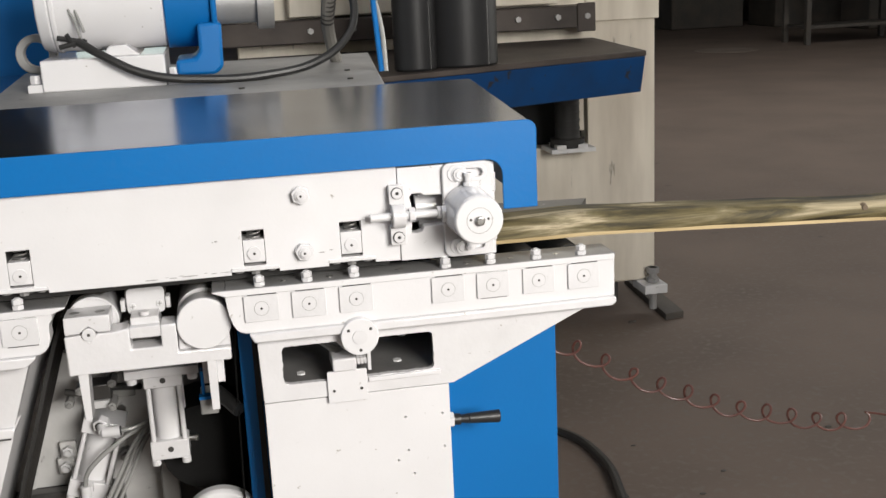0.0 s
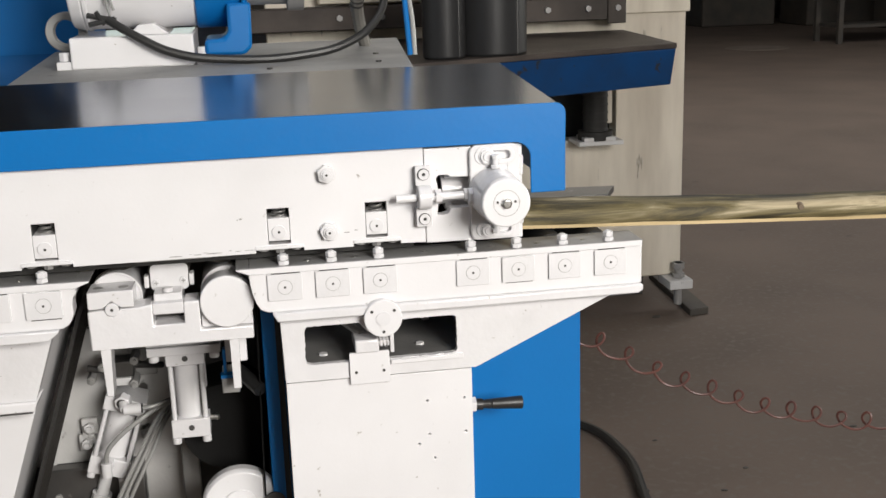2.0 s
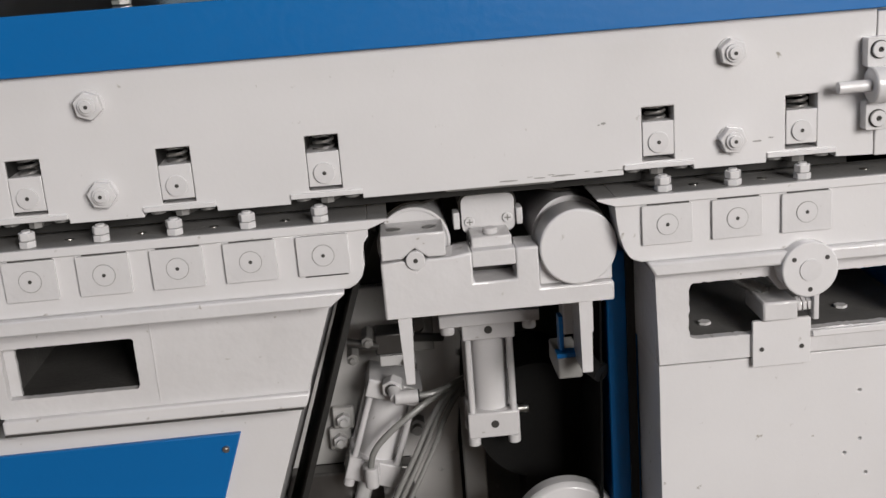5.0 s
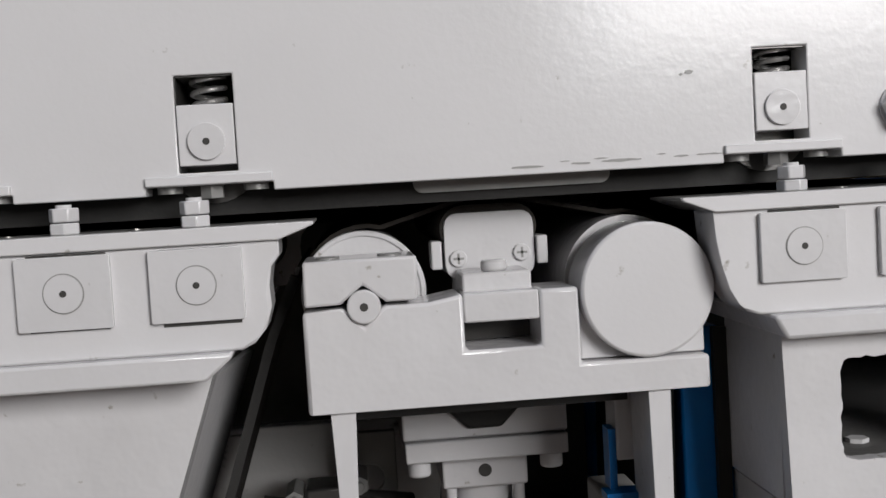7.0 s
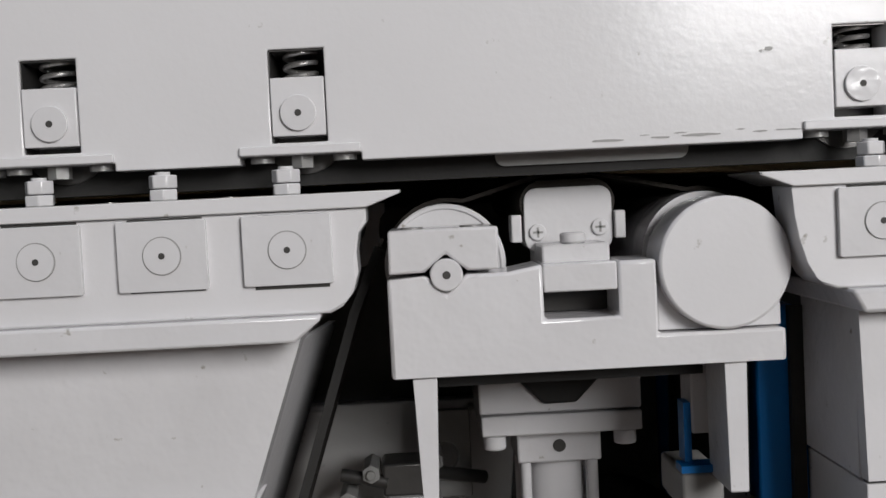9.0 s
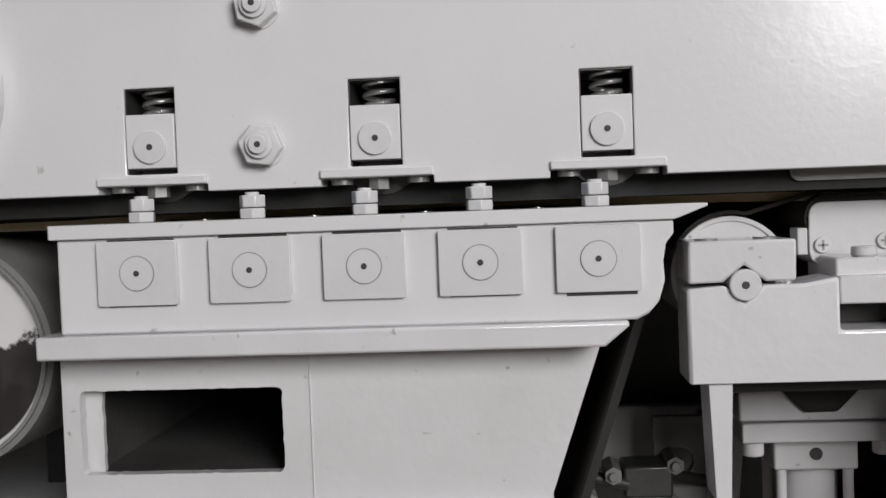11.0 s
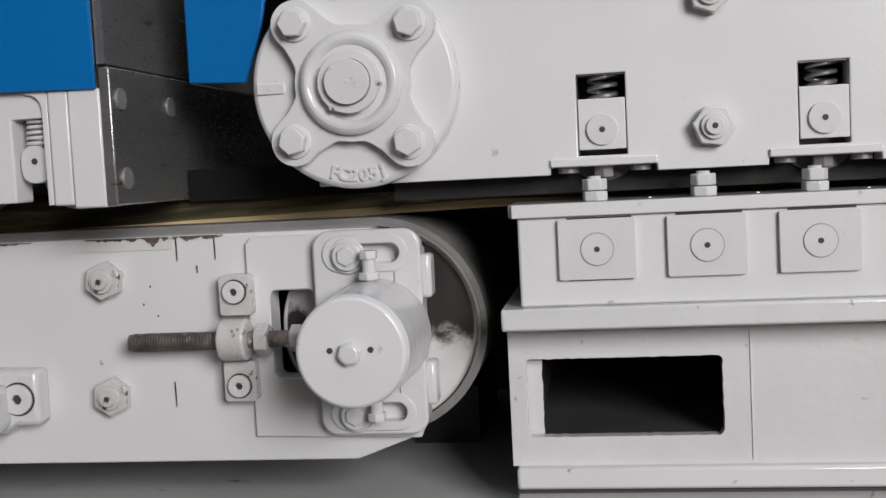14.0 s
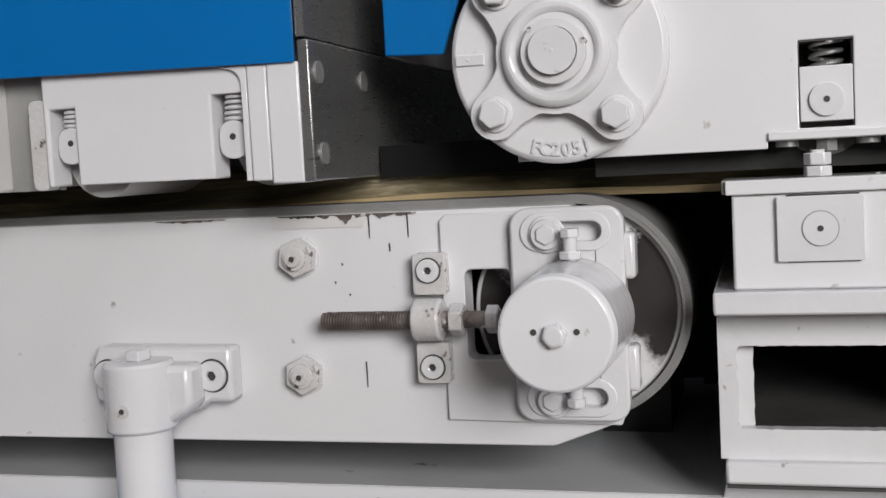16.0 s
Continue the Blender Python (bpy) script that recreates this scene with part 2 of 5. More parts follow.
def part(name, bm, mat, parent=None, label="", bevel=0.0, smooth=35.0, at=None):
    """Links a bmesh that is given in world metres as one mesh object under its thing or part."""
    bmesh.ops.recalc_face_normals(bm, faces=bm.faces)
    co = [v.co for v in bm.verts]
    mid = Vector(at) if at else Vector([(min(c[i] for c in co) + max(c[i] for c in co)) / 2 for i in range(3)])
    for v in bm.verts:
        v.co -= mid
    me = bpy.data.meshes.new(name)
    for f in bm.faces:
        f.smooth = True
    bm.to_mesh(me)
    bm.free()
    me.materials.append(mat)
    me.set_sharp_from_angle(angle=radians(smooth))
    ob = new(name, me)
    base = PLACE[parent.name] if parent else Vector((0, 0, 0))
    ob.parent = parent
    ob.location = mid - base
    PLACE[ob.name] = mid
    if bevel:
        md = ob.modifiers.new("edge", 'BEVEL')
        md.width, md.segments, md.limit_method, md.angle_limit = bevel, 2, 'ANGLE', radians(40)
    if label:
        ob["label"] = label
    return ob


def again(ob, shift, parent=None):
    """The same part once more, with its sub-parts, moved by shift."""
    shift = Vector(shift)

    def one(o, par):
        c = o.copy()
        scene.collection.objects.link(c)
        PLACE[c.name] = PLACE[o.name] + shift
        c.parent = par
        c.location = PLACE[c.name] - (PLACE[par.name] if par else Vector((0, 0, 0)))
        for k in o.children:
            one(k, c)
        return c
    return one(ob, parent or ob.parent)


def B():
    return bmesh.new()


def box(bm, x0, x1, y0, y1, z0, z1):
    m = Matrix.LocRotScale(((x0 + x1) / 2, (y0 + y1) / 2, (z0 + z1) / 2), None, (x1 - x0, y1 - y0, z1 - z0))
    bmesh.ops.create_cube(bm, size=1, matrix=m)
    return bm


def rod(bm, p, q, r, seg=20, r2=None, caps=True, turn=0.0):
    p, q = Vector(p), Vector(q)
    d = q - p
    m = Matrix.Translation((p + q) / 2) @ d.to_track_quat("Z", "Y").to_matrix().to_4x4() @ Matrix.Rotation(turn, 4, 'Z')
    bmesh.ops.create_cone(bm, cap_ends=caps, segments=seg, radius1=r, radius2=r if r2 is None else r2, depth=d.length, matrix=m)
    return bm


def disc(bm, x, z, r, y0, y1, seg=32, r2=None, turn=0.0):
    """A cylinder along y, whose front at y0 has the radius r."""
    return rod(bm, (x, y0, z), (x, y1, z), r, seg, r2, turn=turn)


def plate(bm, outline, holes, y0, y1):
    """A flat plate in x and z with openings cut through it, from y0 (front) to y1."""
    edges = []
    for loop in (outline, *holes):
        vs = [bm.verts.new((x, y0, z)) for x, z in loop]
        edges += [bm.edges.new((vs[i], vs[(i + 1) % len(vs)])) for i in range(len(vs))]
    got = bmesh.ops.triangle_fill(bm, use_beauty=True, use_dissolve=False, edges=edges)
    faces = [g for g in got["geom"] if isinstance(g, bmesh.types.BMFace)]
    ex = bmesh.ops.extrude_face_region(bm, geom=faces)
    vs = [g for g in ex["geom"] if isinstance(g, bmesh.types.BMVert)]
    bmesh.ops.translate(bm, verts=vs, vec=(0, y1 - y0, 0))
    return bm


def slab(bm, outline, z0, z1):
    """A flat plate in x and y from z0 to z1."""
    lo = [bm.verts.new((x, y, z0)) for x, y in outline]
    hi = [bm.verts.new((x, y, z1)) for x, y in outline]
    n = len(lo)
    bm.faces.new(lo), bm.faces.new(hi)
    for i in range(n):
        bm.faces.new((lo[i], lo[(i + 1) % n], hi[(i + 1) % n], hi[i]))
    return bm


def rect(x0, x1, z0, z1, r=0.0, n=5):
    if not r:
        return [(x0, z0), (x1, z0), (x1, z1), (x0, z1)]
    pts = []
    for cx, cz, a in ((x1 - r, z0 + r, -90), (x1 - r, z1 - r, 0), (x0 + r, z1 - r, 90), (x0 + r, z0 + r, 180)):
        pts += [(cx + r * math.cos(radians(a + 90 * i / n)), cz + r * math.sin(radians(a + 90 * i / n))) for i in range(n + 1)]
    return pts


def ring(x, z, r, n=32, a0=0.0, a1=360.0):
    full = abs(a1 - a0) >= 360
    return [(x + r * math.cos(radians(a0 + (a1 - a0) * i / (n if full else n - 1))), z + r * math.sin(radians(a0 + (a1 - a0) * i / (n if full else n - 1)))) for i in range(n)]


def hull_of(circles, n=40):
    """The outline that wraps the given circles (x, z, r)."""
    pts = [p for x, z, r in circles for p in ring(x, z, r, n)]
    pts = sorted(set((round(a, 6), round(b, 6)) for a, b in pts))

    def half(seq):
        out = []
        for p in seq:
            while len(out) > 1 and (out[-1][0] - out[-2][0]) * (p[1] - out[-2][1]) - (out[-1][1] - out[-2][1]) * (p[0] - out[-2][0]) <= 0:
                out.pop()
            out.append(p)
        return out[:-1]
    return half(pts) + half(pts[::-1])


def tube(name, points, r, mat, parent=None, label="", cyclic=False, seg=6):
    """A round tube along a smooth line through the points, as a mesh."""
    cu = bpy.data.curves.new(name, 'CURVE')
    cu.dimensions, cu.bevel_depth, cu.bevel_resolution, cu.resolution_u, cu.use_fill_caps = '3D', r, 3, seg, True
    sp = cu.splines.new('BEZIER')
    sp.bezier_points.add(len(points) - 1)
    for bp, p in zip(sp.bezier_points, points):
        bp.co = p
        bp.handle_left_type = bp.handle_right_type = 'AUTO'
    sp.use_cyclic_u = cyclic
    tmp = bpy.data.objects.new(name, cu)
    scene.collection.objects.link(tmp)
    me = bpy.data.meshes.new_from_object(tmp.evaluated_get(bpy.context.evaluated_depsgraph_get()))
    bpy.data.objects.remove(tmp)
    bm = B()
    bm.from_mesh(me)
    return part(name, bm, mat, parent, label)


def coil_points(p, q, r, turns, n=10, y=(0, 1, 0)):
    p, q = Vector(p), Vector(q)
    d = (q - p).normalized()
    u = d.cross(Vector(y)).normalized()
    w = d.cross(u)
    return [p + (q - p) * (i / (turns * n)) + r * (u * math.cos(2 * math.pi * i / n) + w * math.sin(2 * math.pi * i / n)) for i in range(int(turns * n) + 1)]


def hexagon(bm, x, z, r, y0, y1, turn=0.0):
    return rod(bm, (x, y0, z), (x, y1, z), r, 6, turn=turn)


def stud_nut(parent, x, y, z, r=0.0125, turn=0.3, name="stud_nut", mat=None):
    """A painted hexagon nut on a stud: nut, stepped collar and a drilled stud end."""
    b = hexagon(B(), x, z, r, y - 0.009, y, turn)
    nut = part(name, b, mat or WHITE_CAST, parent, bevel=0.0008)
    part("washer", disc(B(), x, z, r * 1.02, y - 0.0015, y + 0.0005, 28), WHITE_CAST, nut)
    part("stud", disc(disc(B(), x, z, r * 0.62, y - 0.0115, y - 0.009, 22), x, z, r * 0.42, y - 0.014, y - 0.0115, 18), mat or WHITE_CAST, nut, bevel=0.0004)
    part("centre_hole", disc(B(), x, z, r * 0.14, y - 0.0143, y - 0.0135, 10), BLACK_HOLE, nut)
    return nut


def cap_screw(parent, x, y, z, r=0.0085, mat=None):
    """A socket-head screw sunk in a counterbore."""
    b = plate(B(), ring(x, z, r, 26), [ring(x, z, r * 0.36, 6)], y - 0.003, y + 0.001)
    s = part("cap_screw", b, mat or WHITE_CAST, parent, bevel=0.0005)
    part("screw_groove", plate(B(), ring(x, z, r * 1.12, 26), [ring(x, z, r, 26)], y - 0.0006, y + 0.0002), BLACK_HOLE, s)
    part("socket", disc(B(), x, z, r * 0.4, y - 0.0005, y + 0.0008, 12), BLACK_HOLE, s)
    return s


def hex_bolt_up(parent, x, y, z, r=0.0075):
    """A bolt head with its lock nut that stands on a table strip."""
    b = rod(rod(B(), (x, y, z), (x, y, z + 0.0055), r, 6, turn=0.2), (x, y, z + 0.006), (x, y, z + 0.0125), r * 0.95, 6, turn=0.5)
    bolt = part("lock_bolt", b, WHITE_CAST, parent, bevel=0.0007)
    part("bolt_tip", rod(B(), (x, y, z + 0.0125), (x, y, z + 0.0140), r * 0.5, 14), WHITE_CAST, bolt)
    return bolt

# ---------------------------------------------------------------- the hall
tagged(part("floor", box(B(), -30, 40, -30, 45, -0.12, 0.0), CONCRETE), "dusty brown concrete workshop floor with stains", "floor", kind="structure")


def wall_with_gate(name, x0, x1, y0, y1, h, gates, along_x, label):
    b = B()
    if along_x:
        plate(b, rect(x0, x1, 0.0, h), [rect(*g) for g in gates], y0, y1)
    else:
        plate(b, rect(y0, y1, 0.0, h), [rect(*g) for g in gates], x0, x1)
        bmesh.ops.rotate(b, verts=b.verts, cent=(0, 0, 0), matrix=Matrix.Rotation(radians(90), 3, 'Z'))
        for v in b.verts:
            v.co.x = -v.co.x
    return tagged(part(name, b, PLASTER), label, "wall", kind="structure")


wall_with_gate("wall_south", -7, 14, -3.60, -3.35, 7.0, [(0.90, 2.60, 1.55, 3.05)], True, "grimy plaster wall with a wide open window")
wall_with_gate("wall_north", -7, 14, 32.0, 32.25, 7.0, [(-5.8, -0.8, 1.9, 6.5)], True, "dark grimy plaster wall with a tall window opening")
# the west, east and roof openings are added to match the fill lamps
wall_with_gate("wall_west", -7.25, -7.0, -7.0, 32.0, 7.0, [(-3.2, 1.2, 0.9, 4.7)], False, "grimy plaster wall with an opening added for fill light")
wall_with_gate("wall_east", 14.0, 14.25, -7.0, 32.0, 7.0, [(1.4, 8.6, 1.1, 4.9)], False, "grimy plaster side wall with a wide opening added for fill light")
b = B()
slab(b, [(-7, -7), (14, -7), (14, -2.6), (-7, -2.6)], 7.0, 7.12)
slab(b, [(-7, -0.6), (14, -0.6), (14, 7.0), (-7, 7.0)], 7.0, 7.12)
slab(b, [(-7, 9.0), (14, 9.0), (14, 32.2), (-7, 32.2)], 7.0, 7.12)
slab(b, [(-7, -2.6), (-3.9, -2.6), (-3.9, -0.6), (-7, -0.6)], 7.0, 7.12)
slab(b, [(4.5, -2.6), (14, -2.6), (14, -0.6), (4.5, -0.6)], 7.0, 7.12)
slab(b, [(-7, 7.0), (0.4, 7.0), (0.4, 9.0), (-7, 9.0)], 7.0, 7.12)
slab(b, [(9.6, 7.0), (14, 7.0), (14, 9.0), (9.6, 9.0)], 7.0, 7.12)
tagged(part("ceiling", b, ROOF_MAT), "dark sheet roof with openings added for fill light", "ceiling", kind="structure")

def ragged(pts, amount, seed):
    """An outline broken up into short uneven steps, as rough casting leaves it."""
    out = []
    for (xa, za), (xb, zb) in zip(pts, pts[1:] + pts[:1]):
        n = max(1, int(math.hypot(xb - xa, zb - za) / 0.0035))
        for i in range(n):
            x, z = xa + (xb - xa) * i / n, za + (zb - za) * i / n
            out.append((x + amount * noise.noise((x * 260, z * 260, seed)), z + amount * noise.noise((x * 260, z * 260, seed + 7))))
    return out


# ---------------------------------------------------------------- roller tables
BLOCK_Z = 1.1005


def table_block(parent, x):
    """A square bearing block proud of the table's side, with its turned shaft end."""
    blk = part("bearing_block", plate(B(), rect(x - 0.0215, x + 0.0215, BLOCK_Z - 0.0170, BLOCK_Z + 0.0170, 0.0012, 2), [], -0.0032, 0.012), WHITE_CAST, parent, bevel=0.0010)
    bb = plate(B(), ring(x, BLOCK_Z, 0.0088, 30), [], -0.0040, -0.0030)
    part("shaft_end", bb, WHITE_CAST, blk)
    part("groove", plate(B(), ring(x, BLOCK_Z, 0.0094, 30), [ring(x, BLOCK_Z, 0.0089, 30)], -0.0034, -0.0031), GREY_INNER, blk)
    part("centre_hole", disc(B(), x, BLOCK_Z, 0.0016, -0.0043, -0.0036, 12), BLACK_HOLE, blk)
    return blk


def roller_table(name, xs, outline, top, lip, label, grp):
    t = thing(name, ((top[0] + top[1]) / 2, 0.2, 1.056), label, "roller table", grp)
    part("side_rail", plate(B(), outline, [], 0.0, 0.03), WHITE, t, bevel=0.0015)
    part("back_rail", plate(B(), outline, [], 0.36, 0.385), WHITE, t)
    for i, x in enumerate(xs):
        up_gap, low_gap = ((0.0008, 0.0), (0.0016, 0.0), (0.0008, 0.0004), (0.0006, 0.0), (0.0, 0.0010), (0.0010, 0.0), (0.0006, 0.0))[i % 7]
        if t.name.startswith("out"):
            up_gap, low_gap = ((0.0, 0.0012), (0.0006, 0.0004), (0.0009, 0.0), (0.0016, 0.0), (0.0006, 0.0004))[i % 5]
        # rail is solid: dark slips colour in the shade of each gap
        part("pocket_gap", box(B(), x - 0.0165, x + 0.0195, -0.0004, 0.0, BLOCK_Z - 0.0171 - 1.5 * low_gap, BLOCK_Z + 0.0171 + 1.3 * up_gap), BLACK_HOLE, t)
    part("top_strip", slab(B(), top[2], 1.1195, 1.127), STEEL_TOP, t, "grey oiled steel strip", bevel=0.0006)
    tip, root, far = top[3]
    part("strip_lip", plate(B(), [(root, 1.1197), (root, 1.1270), (tip, 1.1270), (tip, 1.1258)], [], 0.0, 0.055), STEEL_TOP, t)
    part("edge_strip", plate(B(), [(root, 1.1192), (far, 1.1192), (far, 1.1268), (tip, 1.1268), (tip, 1.1254)], [], -0.0032, 0.0), WHITE, t, bevel=0.0006)
    part("foot_flange", plate(B(), lip, [], -0.0075, 0.37), WHITE_CAST, t, bevel=0.002)
    first = None
    for x in xs:
        if first is None:
            first = (table_block(t, x), hex_bolt_up(t, x, 0.009, 1.127), part("table_roller", rod(B(), (x, 0.062, 1.1045), (x, 0.355, 1.1045), 0.0235, 28), RUBBER_AND_SHADE, t, "black rubber roller"))
            x_first = x
        else:
            for o in first:
                again(o, (x - x_first, 0, 0))
    for i, x in enumerate(xs[:-1]):
        sx = (x + xs[i + 1]) / 2
        part("countersunk_screw", rod(rod(B(), (sx, 0.022, 1.1268), (sx, 0.022, 1.1274), 0.004, 16), (sx, 0.022, 1.1274), (sx, 0.022, 1.1276), 0.0015, 8), STEEL, t)
    return t


LX = [0.0, -0.06, -0.12, -0.18, -0.24]
RX = [0.29, 0.35, 0.41, 0.53, 0.59, 0.652, 0.714]
curve_r = [(0.2465, 1.1195), (0.2475, 1.106), (0.2495, 1.094), (0.2530, 1.082), (0.2575, 1.0740), (0.262, 1.070), (0.268, 1.0680)]
roller_table("infeed_roller_table", RX, curve_r + [(0.758, 1.068), (0.758, 1.1195)],
             (0.231, 0.759, [(0.2475, 0.0), (0.759, 0.0), (0.759, 0.055), (0.2475, 0.055)], (0.231, 0.247, 0.757)),
             [(0.272, 1.0680), (0.278, 1.0560), (0.752, 1.0560), (0.758, 1.0600), (0.758, 1.0680)],
             "white painted roller table with seven square bearing blocks", "roller tables")
curve_l = [(0.0385, 1.1195), (0.0385, 1.112), (0.0345, 1.107), (0.0330, 1.098), (0.0335, 1.088), (0.0305, 1.078), (0.0250, 1.0715), (0.019, 1.0685)]
roller_table("outfeed_roller_table", LX, [(-0.284, 1.1195), (-0.284, 1.0685)] + curve_l[::-1],
             (-0.289, 0.056, [(-0.289, 0.0), (0.0385, 0.0), (0.0385, 0.055), (-0.289, 0.055)], (0.0555, 0.039, -0.287)),
             [(-0.295, 1.0685), (-0.295, 1.0560), (0.002, 1.0560), (0.014, 1.0660), (0.0145, 1.0685)],
             "white painted roller table with five square bearing blocks", "roller tables")

# ---------------------------------------------------------------- base under the outfeed side
base = thing("outfeed_stand", (-0.6, 0.3, 0.0), "white painted machine stand with a bolted blue panel", "machine stand")


def slant(z):
    return 0.002 - 0.345 * (1.056 - z)


part("window_casting", plate(B(), [(-0.2945, 1.056), (-0.2945, 0.9715), (slant(0.9715), 0.9715), (slant(1.056), 1.056)],
                             [ragged(rect(-0.2845, -0.1715, 0.9885, 1.0350, 0.003, 3), 0.0006, 3)], 0.022, 0.030), WHITE_CAST, base, bevel=0.0008)
part("casting_foot", plate(B(), [(-0.292, 0.9715), (-0.292, 0.9585), (slant(0.9585) + 0.002, 0.9585), (slant(0.9715) + 0.002, 0.9715)], [], 0.015, 0.36), WHITE, base, bevel=0.002)
part("casting_rib", box(B(), -0.1560, -0.1555, 0.0212, 0.0220, 0.974, 1.054), WHITE, base)
part("casting_end", plate(B(), ragged(rect(-0.2945, -0.2757, 0.972, 1.056), 0.0007, 21), [], 0.0315, 0.0355), WHITE_CAST, base)
# inner end, floor and back carry the window's shade in their colour
part("casting_inner_end", box(B(), -0.2945, -0.2800, 0.0360, 0.36, 0.972, 1.056), INSIDE_SHADE, base)
part("casting_floor", box(B(), -0.281, -0.05, 0.0305, 0.30, 0.972, 0.9880), INSIDE_SHADE, base)
part("casting_back", box(B(), -0.284, -0.04, 0.30, 0.36, 0.972, 1.056), INSIDE_SHADE, base)
part("casting_side", plate(B(), [(slant(1.056) - 0.012, 1.056), (slant(0.972) - 0.012, 0.972), (slant(0.972), 0.972), (slant(1.056), 1.056)], [], 0.0305, 0.30), WHITE, base)
part("base_front", plate(B(), [(-1.9, 0.9415), (-1.9, 0.0), (slant(0.0), 0.0), (slant(0.9563), 0.9563), (-0.292, 0.9563), (-0.295, 0.9415)], [], 0.0480, 0.0500), WHITE, base, bevel=0.001)
part("base_side", plate(B(), [(slant(0.0) - 0.02, 0.0), (slant(0.0), 0.0), (slant(0.955), 0.955), (slant(0.955) - 0.02, 0.955)], [], 0.0505, 0.55), WHITE, base)
b = B()
lo, hi = [[b.verts.new((slant(z) + dx, y, z)) for dx, y in ((-0.004, 0.0505), (0.0, 0.0505), (0.011, 0.140), (0.007, 0.140))] for z in (0.30, 1.050)]
b.faces.new(lo), b.faces.new(hi)
for k in range(4):
    b.faces.new((lo[k], lo[(k + 1) % 4], hi[(k + 1) % 4], hi[k]))
part("side_sheet", b, WHITE, base)
part("foot_joint", plate(B(), [(-0.2915, 0.9566), (slant(0.957), 0.9566), (slant(0.958), 0.9584), (-0.2915, 0.9584)], [], 0.0158, 0.0478), BLACK_HOLE, base)
part("base_ledge", box(B(), -1.9, -0.295, 0.0505, 0.75, 0.930, 0.9416), LEDGE, base, "grey painted steel ledge")
part("base_back", box(B(), -1.9, -0.36, 0.73, 0.75, 0.0, 0.930), GREY_INNER, base)
def panel_edge(z):
    return -0.094 - 0.345 * (0.928 - z)


pan = part("blue_panel", plate(B(), [(-1.2, 0.922), (-1.2, 0.15), (panel_edge(0.15), 0.15), (panel_edge(0.928), 0.928)], [], 0.0430, 0.0480), BLUE, base, "bright blue sheet-metal cover panel", bevel=0.001)
for z in (0.914, 0.55, 0.2):
    part("panel_screw", disc(disc(B(), panel_edge(z) - 0.010, z, 0.0032, 0.0405, 0.043, 12), panel_edge(z) - 0.010, z, 0.0014, 0.0400, 0.0406, 6), STEEL, pan)

# ---------------------------------------------------------------- pedestal under the infeed table
ped = thing("infeed_pedestal", (0.45, 0.3, 0.0), "white painted pedestal with a cast bracket and blue cabinet", "pedestal")
part("bracket", plate(B(), [(0.281, 1.056), (0.2835, 0.9690), (0.5335, 0.9680), (0.726, 1.056)], [ragged(rect(0.3105, 0.5085, 0.9905, 1.0425, 0.007, 4), 0.0013, 5)], 0.008, 0.017), WHITE_CAST, ped, bevel=0.001)
part("bracket_side", box(B(), 0.2825, 0.292, 0.0175, 0.096, 0.9690, 1.056), WHITE_CAST, ped)
# floor and back are coloured dark for the shade within the bracket
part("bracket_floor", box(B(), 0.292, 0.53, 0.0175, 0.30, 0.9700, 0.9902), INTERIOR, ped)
part("bracket_back", box(B(), 0.292, 0.53, 0.30, 0.33, 0.9895, 1.056), INSIDE_SHADE, ped)
for x, y in ((0.335, 0.045), (0.466, 0.055), (0.49, 0.16), (0.35, 0.2)):
    part("floor_bolt", rod(B(), (x, y, 0.9902), (x, y, 0.9925), 0.006, 6), LEDGE, ped)
holes = [(0.4665, 0.9255), (0.5165, 0.9250), (0.4680, 0.8775), (0.5175, 0.8770), (0.4540, 0.8645), (0.4745, 0.8425)]
part("front_plate", plate(B(), [(0.2835, 0.0), (0.5275, 0.0), (0.5275, 0.9660), (0.2835, 0.9670)], [ring(x, z, 0.0018, 8) for x, z in holes], 0.010, 0.022), WHITE, ped, bevel=0.0008)
part("plate_joint", box(B(), 0.2842, 0.5270, 0.0115, 0.0165, 0.9672, 0.9686), BLACK_HOLE, ped)
part("column_body", box(B(), 0.2850, 0.5265, 0.0240, 0.0985, 0.0, 0.9660), WHITE, ped)
# black sheet painted as the darkness behind the drilled holes
part("hole_backing", box(B(), 0.300, 0.5255, 0.0222, 0.0236, 0.80, 0.96), BLACK_HOLE, ped)
part("blue_cabinet", plate(B(), [(0.2565, 0.0), (0.704, 0.0), (0.704, 1.052), (0.536, 1.052), (0.536, 0.9660), (0.2815, 0.9660), (0.2815, 1.050), (0.2565, 1.050)], [], 0.0990, 0.66), BLUE, ped, "bright blue painted steel cabinet", bevel=0.003)
# black strip painted in for the shaded gap between column and cabinet
part("seal_strip", box(B(), 0.2745, 0.2822, 0.0930, 0.0985, 0.0, 1.050), RUBBER_AND_SHADE, ped)
# core painted in the same inner shade
part("cabinet_core", box(B(), 0.30, 0.53, 0.34, 0.66, 0.9680, 1.0500), INSIDE_SHADE, ped)
part("tongue_plate", plate(B(), rect(0.366, 0.418, 0.9600, 1.0030, 0.0015, 2), [], 0.004, 0.008), WHITE, ped, bevel=0.0008)
for x in (0.374, 0.410):
    part("tongue_screw", disc(B(), x, 0.9765, 0.0020, 0.003, 0.0042, 10), BLACK_HOLE, ped)
part("slide_bar", box(B(), 0.420, 0.516, 0.004, 0.02, 0.9835, 0.9895), WHITE, ped, bevel=0.0008)
kn = part("clamp_knob", disc(B(), 0.4105, 1.0515, 0.0245, -0.012, 0.012, 40), WHITE, ped, "white painted round boss", bevel=0.0012)
